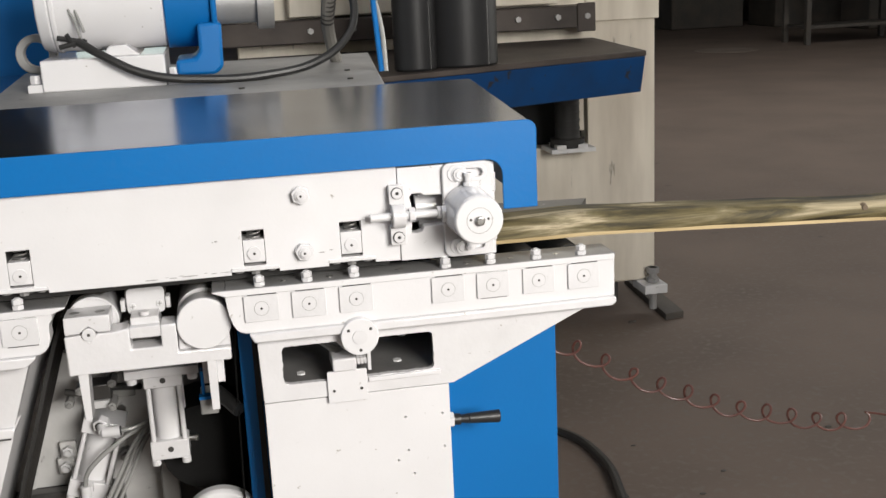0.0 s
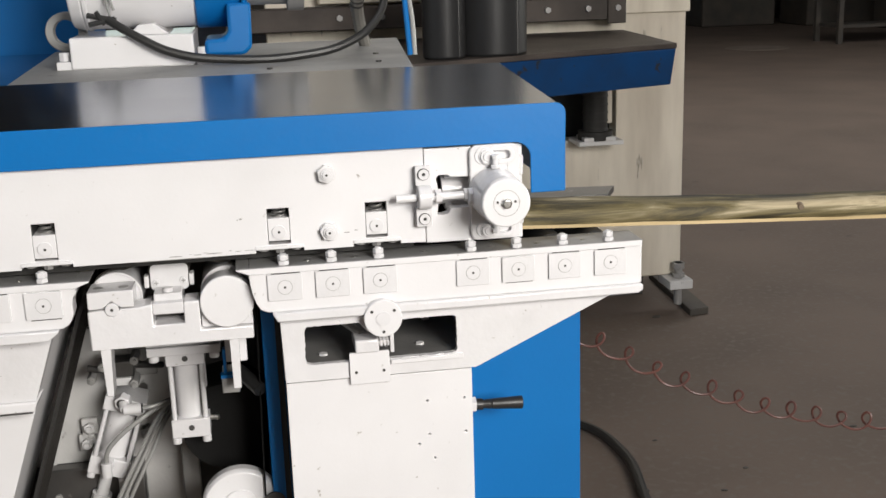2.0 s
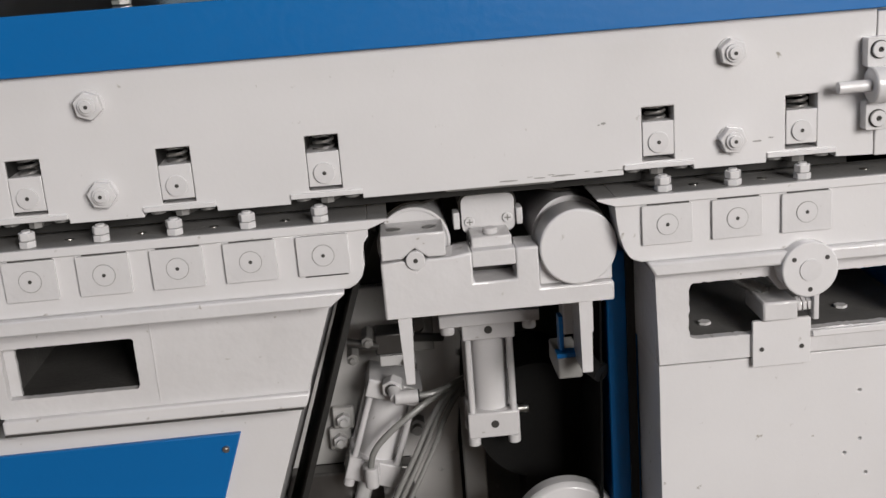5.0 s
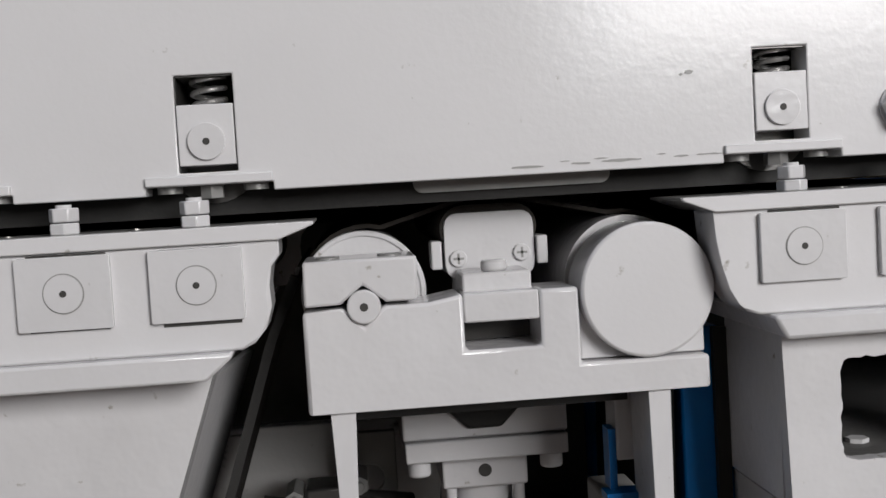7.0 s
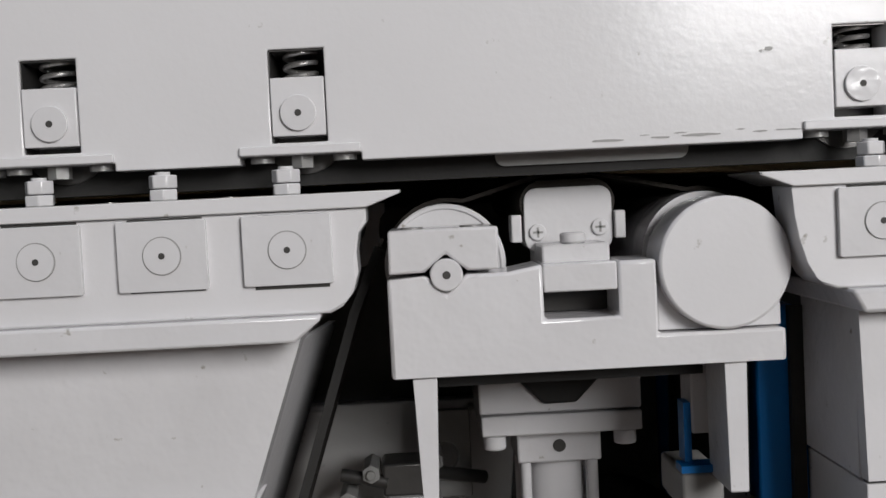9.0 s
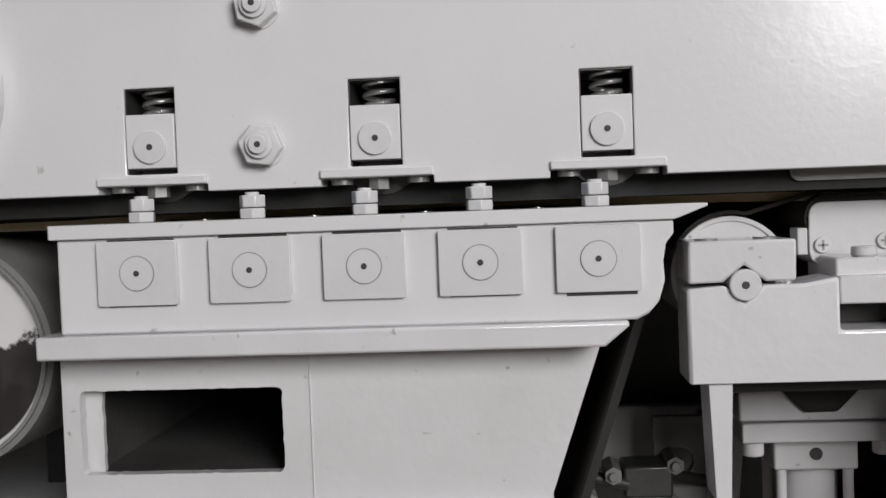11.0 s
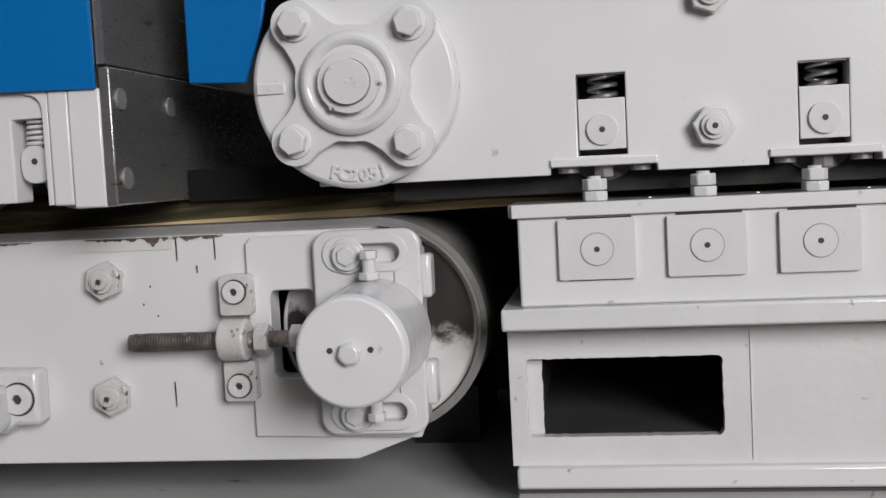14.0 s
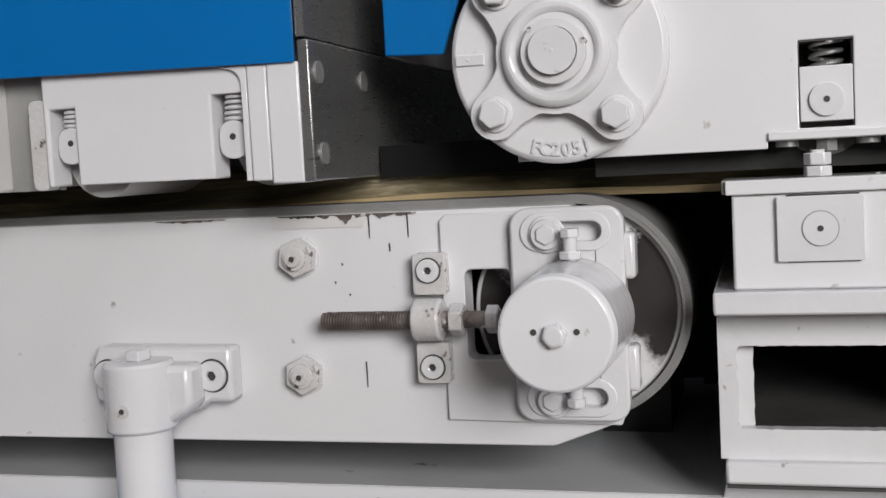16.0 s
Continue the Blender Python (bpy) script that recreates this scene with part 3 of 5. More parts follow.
part("knob_centre", disc(B(), 0.4105, 1.0515, 0.0095, -0.0132, -0.012, 26), WHITE_CAST, kn)
for a in (35, 145, 270):
    part("knob_hole", disc(B(), 0.4105 + 0.0175 * math.cos(radians(a)), 1.0515 + 0.0175 * math.sin(radians(a)), 0.0021, -0.0124, -0.0119, 10), BLACK_HOLE, kn)
part("boss_stem", plate(B(), [(0.386, 1.056), (0.380, 1.043), (0.392, 1.028), (0.429, 1.028), (0.440, 1.045), (0.446, 1.056)], [], 0.010, 0.05), WHITE_CAST, ped, bevel=0.002)
part("adjuster_block", box(B(), 0.374, 0.405, 0.000, 0.05, 1.0030, 1.0205), WHITE_CAST, ped, bevel=0.002)
part("adjuster_rod", rod(rod(B(), (0.364, 0.06, 1.030), (0.386, 0.03, 1.020), 0.0055, 14), (0.404, 0.012, 1.0125), (0.420, 0.012, 1.0145), 0.005, 14), STEEL, ped)
for x in (0.407, 0.4115, 0.416):
    part("adjuster_nut", rod(B(), (x, 0.012, 1.0130), (x + 0.003, 0.012, 1.0133), 0.0072, 6), WHITE_CAST, ped)
part("adjuster_lug", box(B(), 0.4195, 0.4245, 0.002, 0.03, 1.0005, 1.027), WHITE_CAST, ped, bevel=0.001)
LZ = -0.0085
lev = part("lever", rod(B(), (0.5275, 0.045, 0.9080 + LZ), (0.538, 0.045, 0.9076 + LZ), 0.0112, 6), WHITE_CAST, ped, "short lever with black plastic grip")
part("lever_collar", rod(B(), (0.537, 0.045, 0.9076 + LZ), (0.548, 0.045, 0.9070 + LZ), 0.0080, 18), BLACK_PLASTIC, lev)
part("lever_grip", rod(rod(B(), (0.548, 0.045, 0.9070 + LZ), (0.560, 0.045, 0.9065 + LZ), 0.0056, 18, 0.0070), (0.560, 0.045, 0.9065 + LZ), (0.604, 0.045, 0.9045 + LZ), 0.0070, 18, 0.0092), BLACK_PLASTIC, lev, bevel=0.001)

# ---------------------------------------------------------------- upper feed unit
up = thing("upper_feed_unit", (0.1, 0.25, 1.142), "white side plate of an upper belt feed with spring-loaded blocks", "feed unit")
UX = [(0.41, 1.1690, 0.0), (0.2875, 1.1695, 0.0), (0.0075, 1.1680, 0.0), (-0.1135, 1.1680, 0.0), (-0.2345, 1.1680, 0.0)]
outline = [(-0.40, 1.1425), (0.4725, 1.1415), (0.4725, 1.270), (-0.40, 1.270)]
notches = [(x - 0.030, x + 0.030) for x, _, _ in UX]
low = [(-0.40, 1.1425)]
for a, c in sorted(notches):
    low += [(a, 1.1425), (a, 1.1465), (c, 1.1465), (c, 1.1425)]
low += [(0.4725, 1.1415)]
part("side_plate", plate(B(), low + [(0.4725, 1.270), (-0.40, 1.270)], [rect(x - 0.0138, x + 0.0138, 1.1525, 1.1985) for x, _, _ in UX], 0.012, 0.032), WHITE, up, bevel=0.0007)
for i, (x, z, _) in enumerate(UX):
    # black sheet stands in for the shade at the back of the slot
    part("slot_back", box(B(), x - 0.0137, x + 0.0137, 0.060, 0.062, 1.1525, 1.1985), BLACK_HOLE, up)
    part("tab", box(B(), x - 0.0298, x + 0.0298, 0.0095, 0.050, 1.1468, 1.1512), WHITE, up, bevel=0.0006)
    # thin dark strips added along the slot's left and top edges
    part("slot_liner", box(box(B(), x - 0.0137, x - 0.0131, 0.0140, 0.060, 1.1530, 1.1983), x - 0.0137, x + 0.0137, 0.0140, 0.060, 1.1977, 1.1984), DARK_STEEL, up)
    blk = part("spring_block", box(B(), x - 0.0132, x + 0.0132, 0.0115, 0.05, z - 0.0122, z + 0.0165), WHITE, up, bevel=0.0005)
    part("shaft_end", disc(B(), x, z - 0.001, 0.0088, 0.0095, 0.0116, 28), WHITE_CAST, blk, bevel=0.0003)
    part("centre_hole", disc(B(), x, z - 0.001, 0.0017, 0.0092, 0.0096, 12), BLACK_HOLE, blk)
    tube("spring", coil_points((x + 0.001, 0.026, z + 0.0168), (x + 0.001, 0.026, 1.1990), 0.0078, 2.6), 0.0013, SPRING, blk)
    pr = part("press_roller", rod(B(), (x, 0.034, 1.1600), (x, 0.30, 1.1600), 0.0225, 30), DARK_STEEL, up)
    for dx, low in ((-0.020, 1.1432), (0.0, 1.1402), (0.021, 1.1432)):
        part("tab_nut", rod(B(), (x + dx, 0.022, low), (x + dx, 0.022, 1.1470), 0.0060, 6 if dx == 0.0 else 16), STEEL_TOP, up)
for x in (0.3495, -0.1735):
    for z in (1.2385, 1.1655):
        stud_nut(up, x, 0.012, z, 0.0118, 0.3 + z * 3)
for x, z, w, hh in ((0.160, 1.1462, 0.016, 0.0010), (0.186, 1.1466, 0.010, 0.0008), (0.206, 1.1470, 0.020, 0.0011), (0.236, 1.1474, 0.008, 0.0008), (0.250, 1.1476, 0.014, 0.0007), (0.2415, 1.1880, 0.0045, 0.0016), (0.2375, 1.1870, 0.002, 0.0010), (0.178, 1.1480, 0.005, 0.0005), (0.196, 1.1484, 0.007, 0.0006), (0.226, 1.1488, 0.005, 0.0005), (0.262, 1.1490, 0.006, 0.0006), (0.372, 1.1620, 0.008, 0.0012), (0.384, 1.1640, 0.005, 0.0010)):
    pts = [(x + w * (0.5 * math.cos(a) + 0.10 * noise.noise((x * 99, a, 0))), z + 0.6 * hh * (math.sin(a) + 0.7 * noise.noise((a * 2, x * 77, 1)))) for a in [2 * math.pi * k / 16 for k in range(16)]]
    part("paint_chip", plate(B(), pts, [], 0.0117, 0.0120), GREY_INNER, up)
# belt of the upper feed
part("upper_belt", box(box(B(), -0.39, 0.56, 0.07, 0.30, 1.1640, 1.1690), -0.39, 0.56, 0.07, 0.30, 1.24, 1.2445), BELT, up, "dark feed belt")
part("pressure_bar", box(B(), -0.36, 0.46, 0.036, 0.056, 1.1315, 1.1460), RUBBER_AND_SHADE, up)
# black bar added to hide the plank and keep this gap dark
part("guide_bar", box(B(), -0.4995, -0.362, 0.064, 0.071, 1.1365, 1.157), DRUM_AND_SHADE, up)
part("inner_guide", plate(B(), rect(0.105, 0.205, 1.1365, 1.150, 0.005, 4), [], 0.033, 0.0355), GREY_INNER, up)
# back plate coloured dark to paint the shade behind the feed unit
part("back_plate", plate(B(), [(-0.40, 1.1425), (0.597, 1.1425), (0.597, 1.270), (-0.40, 1.270)], [], 0.34, 0.36), INSIDE_SHADE, up)
# tension slide at the infeed end
part("slide_plate", plate(B(), [(0.4735, 1.1405), (0.600, 1.1395), (0.600, 1.262), (0.4735, 1.262)],
                          [[(0.4885, 1.1765), (0.4960, 1.1755), (0.5035, 1.1775), (0.5060, 1.1835), (0.536, 1.1845), (0.536, 1.2235), (0.5060, 1.2240), (0.5030, 1.2275), (0.4910, 1.2270), (0.4880, 1.2230), (0.4920, 1.2020)]], 0.012, 0.030), WHITE, up, bevel=0.001)
part("bearing_carrier", rod(box(B(), 0.5035, 0.536, 0.040, 0.060, 1.176, 1.226), (0.4985, 0.050, 1.2015), (0.536, 0.050, 1.2015), 0.019, 28), WHITE_CAST, up, bevel=0.001)
# black sheet for the shade inside the slide's opening
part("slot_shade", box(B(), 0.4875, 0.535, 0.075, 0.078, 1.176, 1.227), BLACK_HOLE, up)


def tension_slide(parent, cx, hx, cz, y, dirty):
    """Round bearing housing at hx on a slide at cx with two slotted bosses, jacking bolts and a cap."""
    hw = 0.0325
    slots = [hull_of([(cx - 0.0145, cz + d * 0.0475, 0.0057), (cx + 0.0145, cz + d * 0.0475, 0.0057)], 20) for d in (1, -1)]
    sl = part("slide", plate(B(), rect(cx - hw, cx + hw, cz - 0.0615, cz + 0.0615, 0.010, 6), slots, y - 0.007, y + 0.003), WHITE_CAST, parent, bevel=0.0016)
    part("slot_bottom", box(box(B(), cx - 0.022, cx + 0.022, y + 0.0032, y + 0.0042, cz + 0.038, cz + 0.057), cx - 0.022, cx + 0.022, y + 0.0032, y + 0.0042, cz - 0.057, cz - 0.038), WHITE_CAST, sl)
    for d, slot in zip((1, -1), slots):
        zz = cz + d * 0.0475
        part("slot_boss", plate(B(), hull_of([(cx - 0.0150, zz, 0.0112), (cx + 0.0145, zz, 0.0112)], 28), [slot], y - 0.0084, y - 0.0068), WHITE_CAST, sl, bevel=0.0008)
        part("slot_hole", disc(B(), cx + 0.0075, zz, 0.0030, y + 0.0026, y + 0.0033, 12), BLACK_HOLE, sl)
        sc = part("slot_bolt", disc(disc(B(), cx - 0.0105, zz - 0.001, 0.0088, y - 0.0125, y + 0.003, 28), cx - 0.0105, zz - 0.001, 0.0108, y - 0.0096, y - 0.0082, 28), WHITE_CAST, sl, bevel=0.0016)
        part("bolt_face", disc(B(), cx - 0.0105, zz - 0.001, 0.0062, y - 0.0142, y - 0.0124, 6), WHITE_CAST, sc, bevel=0.0008)
        part("jacking_bolt", rod(rod(rod(B(), (hx, y - 0.019, cz + d * 0.026), (hx, y - 0.019, cz + d * 0.048), 0.0038, 14),
                                     (hx, y - 0.019, cz + d * 0.0330), (hx, y - 0.019, cz + d * 0.0375), 0.0066, 6),
                                 (hx, y - 0.019, cz + d * 0.0450), (hx, y - 0.019, cz + d * 0.0500), 0.0056, 6), WHITE_CAST, sl, bevel=0.0006)
        part("guide_lug", box(B(), cx + hw - 0.0015, cx + hw + 0.0055, y - 0.004, y + 0.012, cz + d * 0.032 - 0.0125, cz + d * 0.032 + 0.0135), WHITE_CAST, sl, bevel=0.0022)
    hs = part("bearing_housing", disc(B(), hx, cz, 0.0308, y - 0.074, y - 0.006, 56, 0.0330), WHITE_CAST, parent, bevel=0.003)
    part("boss_nut", rod(B(), (hx - 0.0365, y - 0.022, cz), (hx - 0.0300, y - 0.022, cz), 0.0110, 6), WHITE_CAST, hs, bevel=0.001)
    cap = part("housing_cap", disc(B(), hx, cz, 0.0298, y - 0.0778, y - 0.0735, 56, 0.0306), WHITE, hs, bevel=0.0016)
    if not dirty:
        part("cap_groove", plate(B(), ring(hx, cz, 0.0164, 40), [ring(hx, cz, 0.0158, 40)], y - 0.0781, y - 0.0777), GREY_INNER, cap)
    part("cap_bolt", disc(hexagon(B(), hx, cz, 0.0068, y - 0.0822, y - 0.0777, 0.3), hx, cz, 0.0050, y - 0.0835, y - 0.0822, 14, 0.0060), STEEL if not dirty else WHITE_CAST, cap, bevel=0.0008)
    for a in (8, 172):
        part("cap_hole", disc(B(), hx + 0.0112 * math.cos(radians(a)), cz + 0.0112 * math.sin(radians(a)), 0.0017, y - 0.0782, y - 0.0776, 10), BLACK_HOLE, cap)
    return sl


tension_slide(up, 0.5630, 0.5610, 1.2025, 0.012, False)


def tension_screw(parent, x, z, y, length, gap, rusty):
    """A lug bracket with two socket screws that carries the long adjusting screw."""
    br = part("screw_bracket", plate(B(), rect(x - 0.010, x + 0.010, z + 0.0140, z + 0.0385, 0.002, 2), [], y - 0.012, y), GRIMY if rusty else WHITE_CAST, parent, bevel=0.0012)
    part("bracket_foot", plate(B(), rect(x - 0.010, x + 0.010, z - 0.0385, z - 0.0140, 0.002, 2), [], y - 0.012, y), GRIMY if rusty else WHITE_CAST, br, bevel=0.0012)
    part("bracket_eye", rod(B(), (x - 0.0085, y - 0.016, z), (x + 0.0085, y - 0.016, z), 0.0125 if rusty else 0.0150, 26), GRIMY if rusty else WHITE_CAST, br, bevel=0.0015)
    for d in (1, -1):
        cap_screw(br, x, y - 0.0125, z + d * 0.0285, 0.0068)
    sc = part("adjusting_screw", rod(B(), (x - length, y - 0.016, z), (x + gap, y - 0.016, z), 0.0050, 18), RUSTY if rusty else WHITE_CAST, parent)
    if rusty:
        n = int((length - 0.012) / 0.00175)
        tb = B()
        for i in range(n):
            xx = x - length + 0.002 + i * 0.00175
            rod(tb, (xx, y - 0.016, z), (xx + 0.0009, y - 0.016, z), 0.0050, 14, 0.0057)
        part("thread", tb, RUSTY, sc)
    part("lock_nut", rod(B(), (x + 0.0135, y - 0.016, z), (x + 0.0215, y - 0.016, z), 0.0098, 6), GRIMY if rusty else WHITE_CAST, sc, bevel=0.0008)
    part("end_nut", rod(B(), (x + gap - 0.010, y - 0.016, z), (x + gap - 0.003, y - 0.016, z), 0.0085, 6), GRIMY if rusty else WHITE_CAST, sc, bevel=0.0008)


tension_screw(up, 0.4700, 1.2035, 0.012, 0.036, 0.060, False)
part("drive_drum", rod(B(), (0.567, 0.08, 1.200), (0.567, 0.30, 1.200), 0.040, 40), DARK_STEEL, up)
# flanged bearing at the outfeed end
fb = part("flange_bearing", disc(B(), -0.3725, 1.1998, 0.0592, -0.006, 0.014, 72), WHITE, up, "round white flanged cast bearing", bevel=0.003)
FBX, FBZ = -0.3715, 1.1995


def bearing_star(cx, cz, n=144):
    """The four-lobed outline of the raised spider: a round hub with four ears at the diagonals."""
    pts = []
    for i in range(n):
        a = 2 * math.pi * i / n
        d = radians(min((math.degrees(a) - 42) % 90, 90 - (math.degrees(a) - 42) % 90))
        ear = 0.0460 * math.cos(d)
        off = 0.0460 * math.sin(d)
        r = 0.0325 + 0.0113 * max(0.0, 1 - max(0.0, d - radians(17.5)) / radians(18)) ** 2
        if abs(off) < 0.0138:
            r = max(r, ear + math.sqrt(max(0.0, 0.0138 ** 2 - off ** 2)))
        pts.append((cx + r * math.cos(a), cz + r * math.sin(a)))
    return pts


part("spider", plate(B(), bearing_star(FBX, FBZ), [], -0.0145, -0.004), WHITE_CAST, fb, bevel=0.0035)
part("hub", plate(B(), ring(FBX, FBZ, 0.0290, 56), [ring(FBX, FBZ, 0.0205, 44)], -0.0205, -0.012), WHITE_CAST, fb, bevel=0.0034)
part("bearing_recess", disc(B(), FBX, FBZ, 0.0210, -0.0180, -0.012, 44), WHITE_CAST, fb)
for a in (42, 132, 222, 312):
    x, z = FBX + 0.0460 * math.cos(radians(a)), FBZ + 0.0460 * math.sin(radians(a))
    nb = part("flange_bolt", disc(hexagon(B(), x, z, 0.0080, -0.0235, -0.0160, a * 0.02), x, z, 0.0098, -0.0165, -0.0140, 28), WHITE_CAST, fb, bevel=0.0008)
part("flange_rib", disc(box(B(), FBX - 0.057, FBX - 0.041, -0.0075, -0.004, FBZ - 0.003, FBZ + 0.003), FBX - 0.05, FBZ, 0.001, -0.0078, -0.007, 8), WHITE_CAST, fb, bevel=0.001)
part("maker_mark", box(box(box(B(), FBX - 0.0125, FBX - 0.005, -0.0068, -0.005, FBZ + 0.0475, FBZ + 0.0535), FBX - 0.0035, FBX + 0.0035, -0.0068, -0.005, FBZ + 0.0480, FBZ + 0.0540),
                       FBX + 0.005, FBX + 0.0125, -0.0068, -0.005, FBZ + 0.0475, FBZ + 0.0535), WHITE_CAST, fb, bevel=0.0006)
tb = B()
for i, ch in enumerate("FC205J"):
    fc = bpy.data.curves.new("letter", 'FONT')
    fc.body, fc.size, fc.offset, fc.extrude, fc.align_x = ch, 0.0100, 0.0003, 0.0012, 'CENTER'
    lo = bpy.data.objects.new("letter", fc)
    scene.collection.objects.link(lo)
    me = bpy.data.meshes.new_from_object(lo.evaluated_get(bpy.context.evaluated_depsgraph_get()))
    bpy.data.objects.remove(lo)
    a = -90.5 + (i - 2.5) * 6.3
    me.transform(Matrix.Translation((FBX + 0.0545 * math.cos(radians(a)), -0.0062, FBZ + 0.0545 * math.sin(radians(a)))) @ Matrix.Rotation(radians(-(a + 90)), 4, 'Y') @ Matrix.Rotation(radians(90), 4, 'X'))
    tb.from_mesh(me)
part("lettering", tb, WHITE_CAST, fb, "raised cast lettering FC205J")
SHAFT = part("bearing_shaft", disc(plate(disc(B(), FBX, FBZ, 0.0125, -0.0285, 0.03, 36), ring(FBX, FBZ, 0.0172, 40), [ring(FBX, FBZ, 0.0128, 36)], -0.0245, -0.012), FBX, FBZ, 0.0012, -0.0287, -0.028, 8), WHITE_CAST, up, bevel=0.0008, at=(FBX, 0.0, FBZ))
for a in (-62, 58):
    part("set_screw", disc(B(), FBX + 0.0168 * math.cos(radians(a)), FBZ + 0.0168 * math.sin(radians(a)), 0.0016, -0.0250, -0.015, 8), GRIMY, SHAFT)
part("upper_end_drum", rod(B(), (FBX, 0.08, 1.204), (FBX, 0.30, 1.204), 0.040, 40), DARK_STEEL, up)

# ---------------------------------------------------------------- cover over the upper feed unit
cov = thing("machine_cover", (0.09, 0.2, 1.264), "blue folded sheet cover with a polished steel top", "machine cover")


def arc(cx, cz, r, a0, a1, n=7):
    return [(cx + r * math.cos(radians(a0 + (a1 - a0) * i / (n - 1))), cz + r * math.sin(radians(a0 + (a1 - a0) * i / (n - 1)))) for i in range(n)]


front = [(-0.473, 1.3125), (-0.473, 1.2065), (-0.4385, 1.2050), (-0.428, 1.235)] + arc(-0.405, 1.2445, 0.0205, 180, 90) + arc(0.589, 1.2445, 0.0205, 90, 0) + [(0.6095, 1.1985), (0.6545, 1.1985)] + [(0.6560, 1.2985)] + arc(0.6425, 1.2990, 0.0135, 0, 90, 5)
part("front_fold", plate(B(), front, [], 0.004, 0.0075), BLUE, cov, bevel=0.0012)
part("end_fold", box(B(), 0.6525, 0.6560, 0.0078, 0.36, 1.1985, 1.300), BLUE, cov)
part("outer_end_fold", box(B(), -0.473, -0.4695, 0.0078, 0.36, 1.2065, 1.308), GREY_INNER, cov)
b = B()
vs = [b.verts.new(p) for p in ((-0.473, 0.0077, 1.3094), (0.645, 0.0077, 1.3094), (0.651, 0.36, 1.3305), (-0.473, 0.36, 1.3305))]
f = b.faces.new(vs)
ex = bmesh.ops.extrude_face_region(b, geom=[f])
bmesh.ops.translate(b, verts=[g for g in ex["geom"] if isinstance(g, bmesh.types.BMVert)], vec=(0, 0, 0.003))
part("top_sheet", b, SHEET, cov, "polished grey steel sheet", bevel=0.0005)
for x, y in ((-0.140, 0.030), (-0.190, 0.300), (-0.36, 0.16)):
    z = 1.3135 + (y - 0.004) * 0.057
    part("dome_nut", rod(rod(B(), (x, y, z - 0.001), (x, y, z + 0.0030), 0.0082, 6), (x, y, z + 0.0030), (x, y, z + 0.0048), 0.0064, 16, 0.0035), STEEL, cov, bevel=0.0006)
part("back_fold", box(B(), -0.473, 0.654, 0.357, 0.3605, 1.264, 1.3315), BLUE, cov)

# the deck behind the cover, which carries the drive motor
deck = thing("motor_deck", (0.1, 0.8, 1.0), "white painted steel deck behind the cover", "machine deck")
b = slab(B(), [(-0.094, 0.362), (0.520, 0.362), (0.60, 1.16), (-0.136, 1.16)], 1.310, 1.327)
part("deck_plate", b, GREY_INNER, deck, bevel=0.002)
part("side_sheet", slab(B(), [(-0.473, 0.362), (-0.097, 0.362), (-0.139, 1.16), (-0.473, 1.16)], 1.311, 1.3235), SHEET, deck, "polished grey steel sheet", bevel=0.001)
# body coloured dark so gaps in front of it read as shade
part("deck_body", box(B(), -0.40, 0.50, 0.40, 1.15, 0.0, 1.310), INSIDE_SHADE, deck)
part("deck_side", box(B(), 0.5005, 0.506, 0.40, 1.15, 0.0, 1.309), WHITE, deck)
for x, y in ((0.485, 0.55), (0.50, 0.72), (0.30, 0.50)):
    part("deck_screw", rod(B(), (x, y, 1.327), (x, y, 1.330), 0.0055, 6), DARK_STEEL, deck)

# ---------------------------------------------------------------- sanding head between the two tables
head = thing("belt_sander_head", (0.148, 0.15, 0.97), "white painted sanding head frame with two belt rollers", "sanding head")
HY = 0.017
dia = [(0.0775 - 0.0098, 1.0830), (0.0775, 1.0732), (0.0775 + 0.0098, 1.0830)]
part("head_frame", plate(B(), [(0.0475, 1.0313), (0.2485, 1.0313), (0.2485, 1.0480), (0.1835, 1.0480), (0.1835, 1.0860), (0.1640, 1.0860), (0.1640, 1.0580), (0.1260, 1.0580),
                               (0.1260, 1.0860), (0.1085, 1.0830)] + dia[::-1] + [(0.0475, 1.0818)], [], HY, 0.055), WHITE_CAST, head, bevel=0.0018)
part("clamp_cap", plate(B(), [(0.0485, 1.0842), (0.0665, 1.0848), (0.0775, 1.0938), (0.0885, 1.0848), (0.1040, 1.0848), (0.1045, 1.1065), (0.0490, 1.1065)], [], HY, 0.062), WHITE_CAST, head, bevel=0.0014)
for x in (0.061, 0.092):
    part("cap_bolt", rod(B(), (x, 0.036, 1.1065), (x, 0.036, 1.1072), 0.0062, 18), STEEL_TOP, head)
sp = part("clamp_pin", disc(B(), 0.0775, 1.0832, 0.0083, HY - 0.0025, 0.05, 28), WHITE_CAST, head, bevel=0.0008)
part("centre_hole", disc(B(), 0.0775, 1.0832, 0.0021, HY - 0.0028, HY - 0.0022, 10), BLACK_HOLE, sp)
# black backing paints the shade in the clamp gap
part("gap_back", box(B(), 0.056, 0.10, 0.050, 0.054, 1.072, 1.095), BLACK_HOLE, head)
part("belt_roller", plate(disc(B(), 0.0785, 1.0855, 0.0330, 0.0642, 0.30, 48), ring(0.0785, 1.0855, 0.0330, 48), [ring(0.0785, 1.0855, 0.0300, 44)], 0.0630, 0.0645), WHITE_CAST, head, bevel=0.001)
r2 = part("contact_roller", disc(B(), 0.2180, 1.0825, 0.0337, HY - 0.003, 0.048, 64), WHITE, head, "white painted round roller cap", bevel=0.0016)
part("roller_rim", disc(B(), 0.2180, 1.0825, 0.0300, 0.048, 0.056, 56), DARK_STEEL, r2)
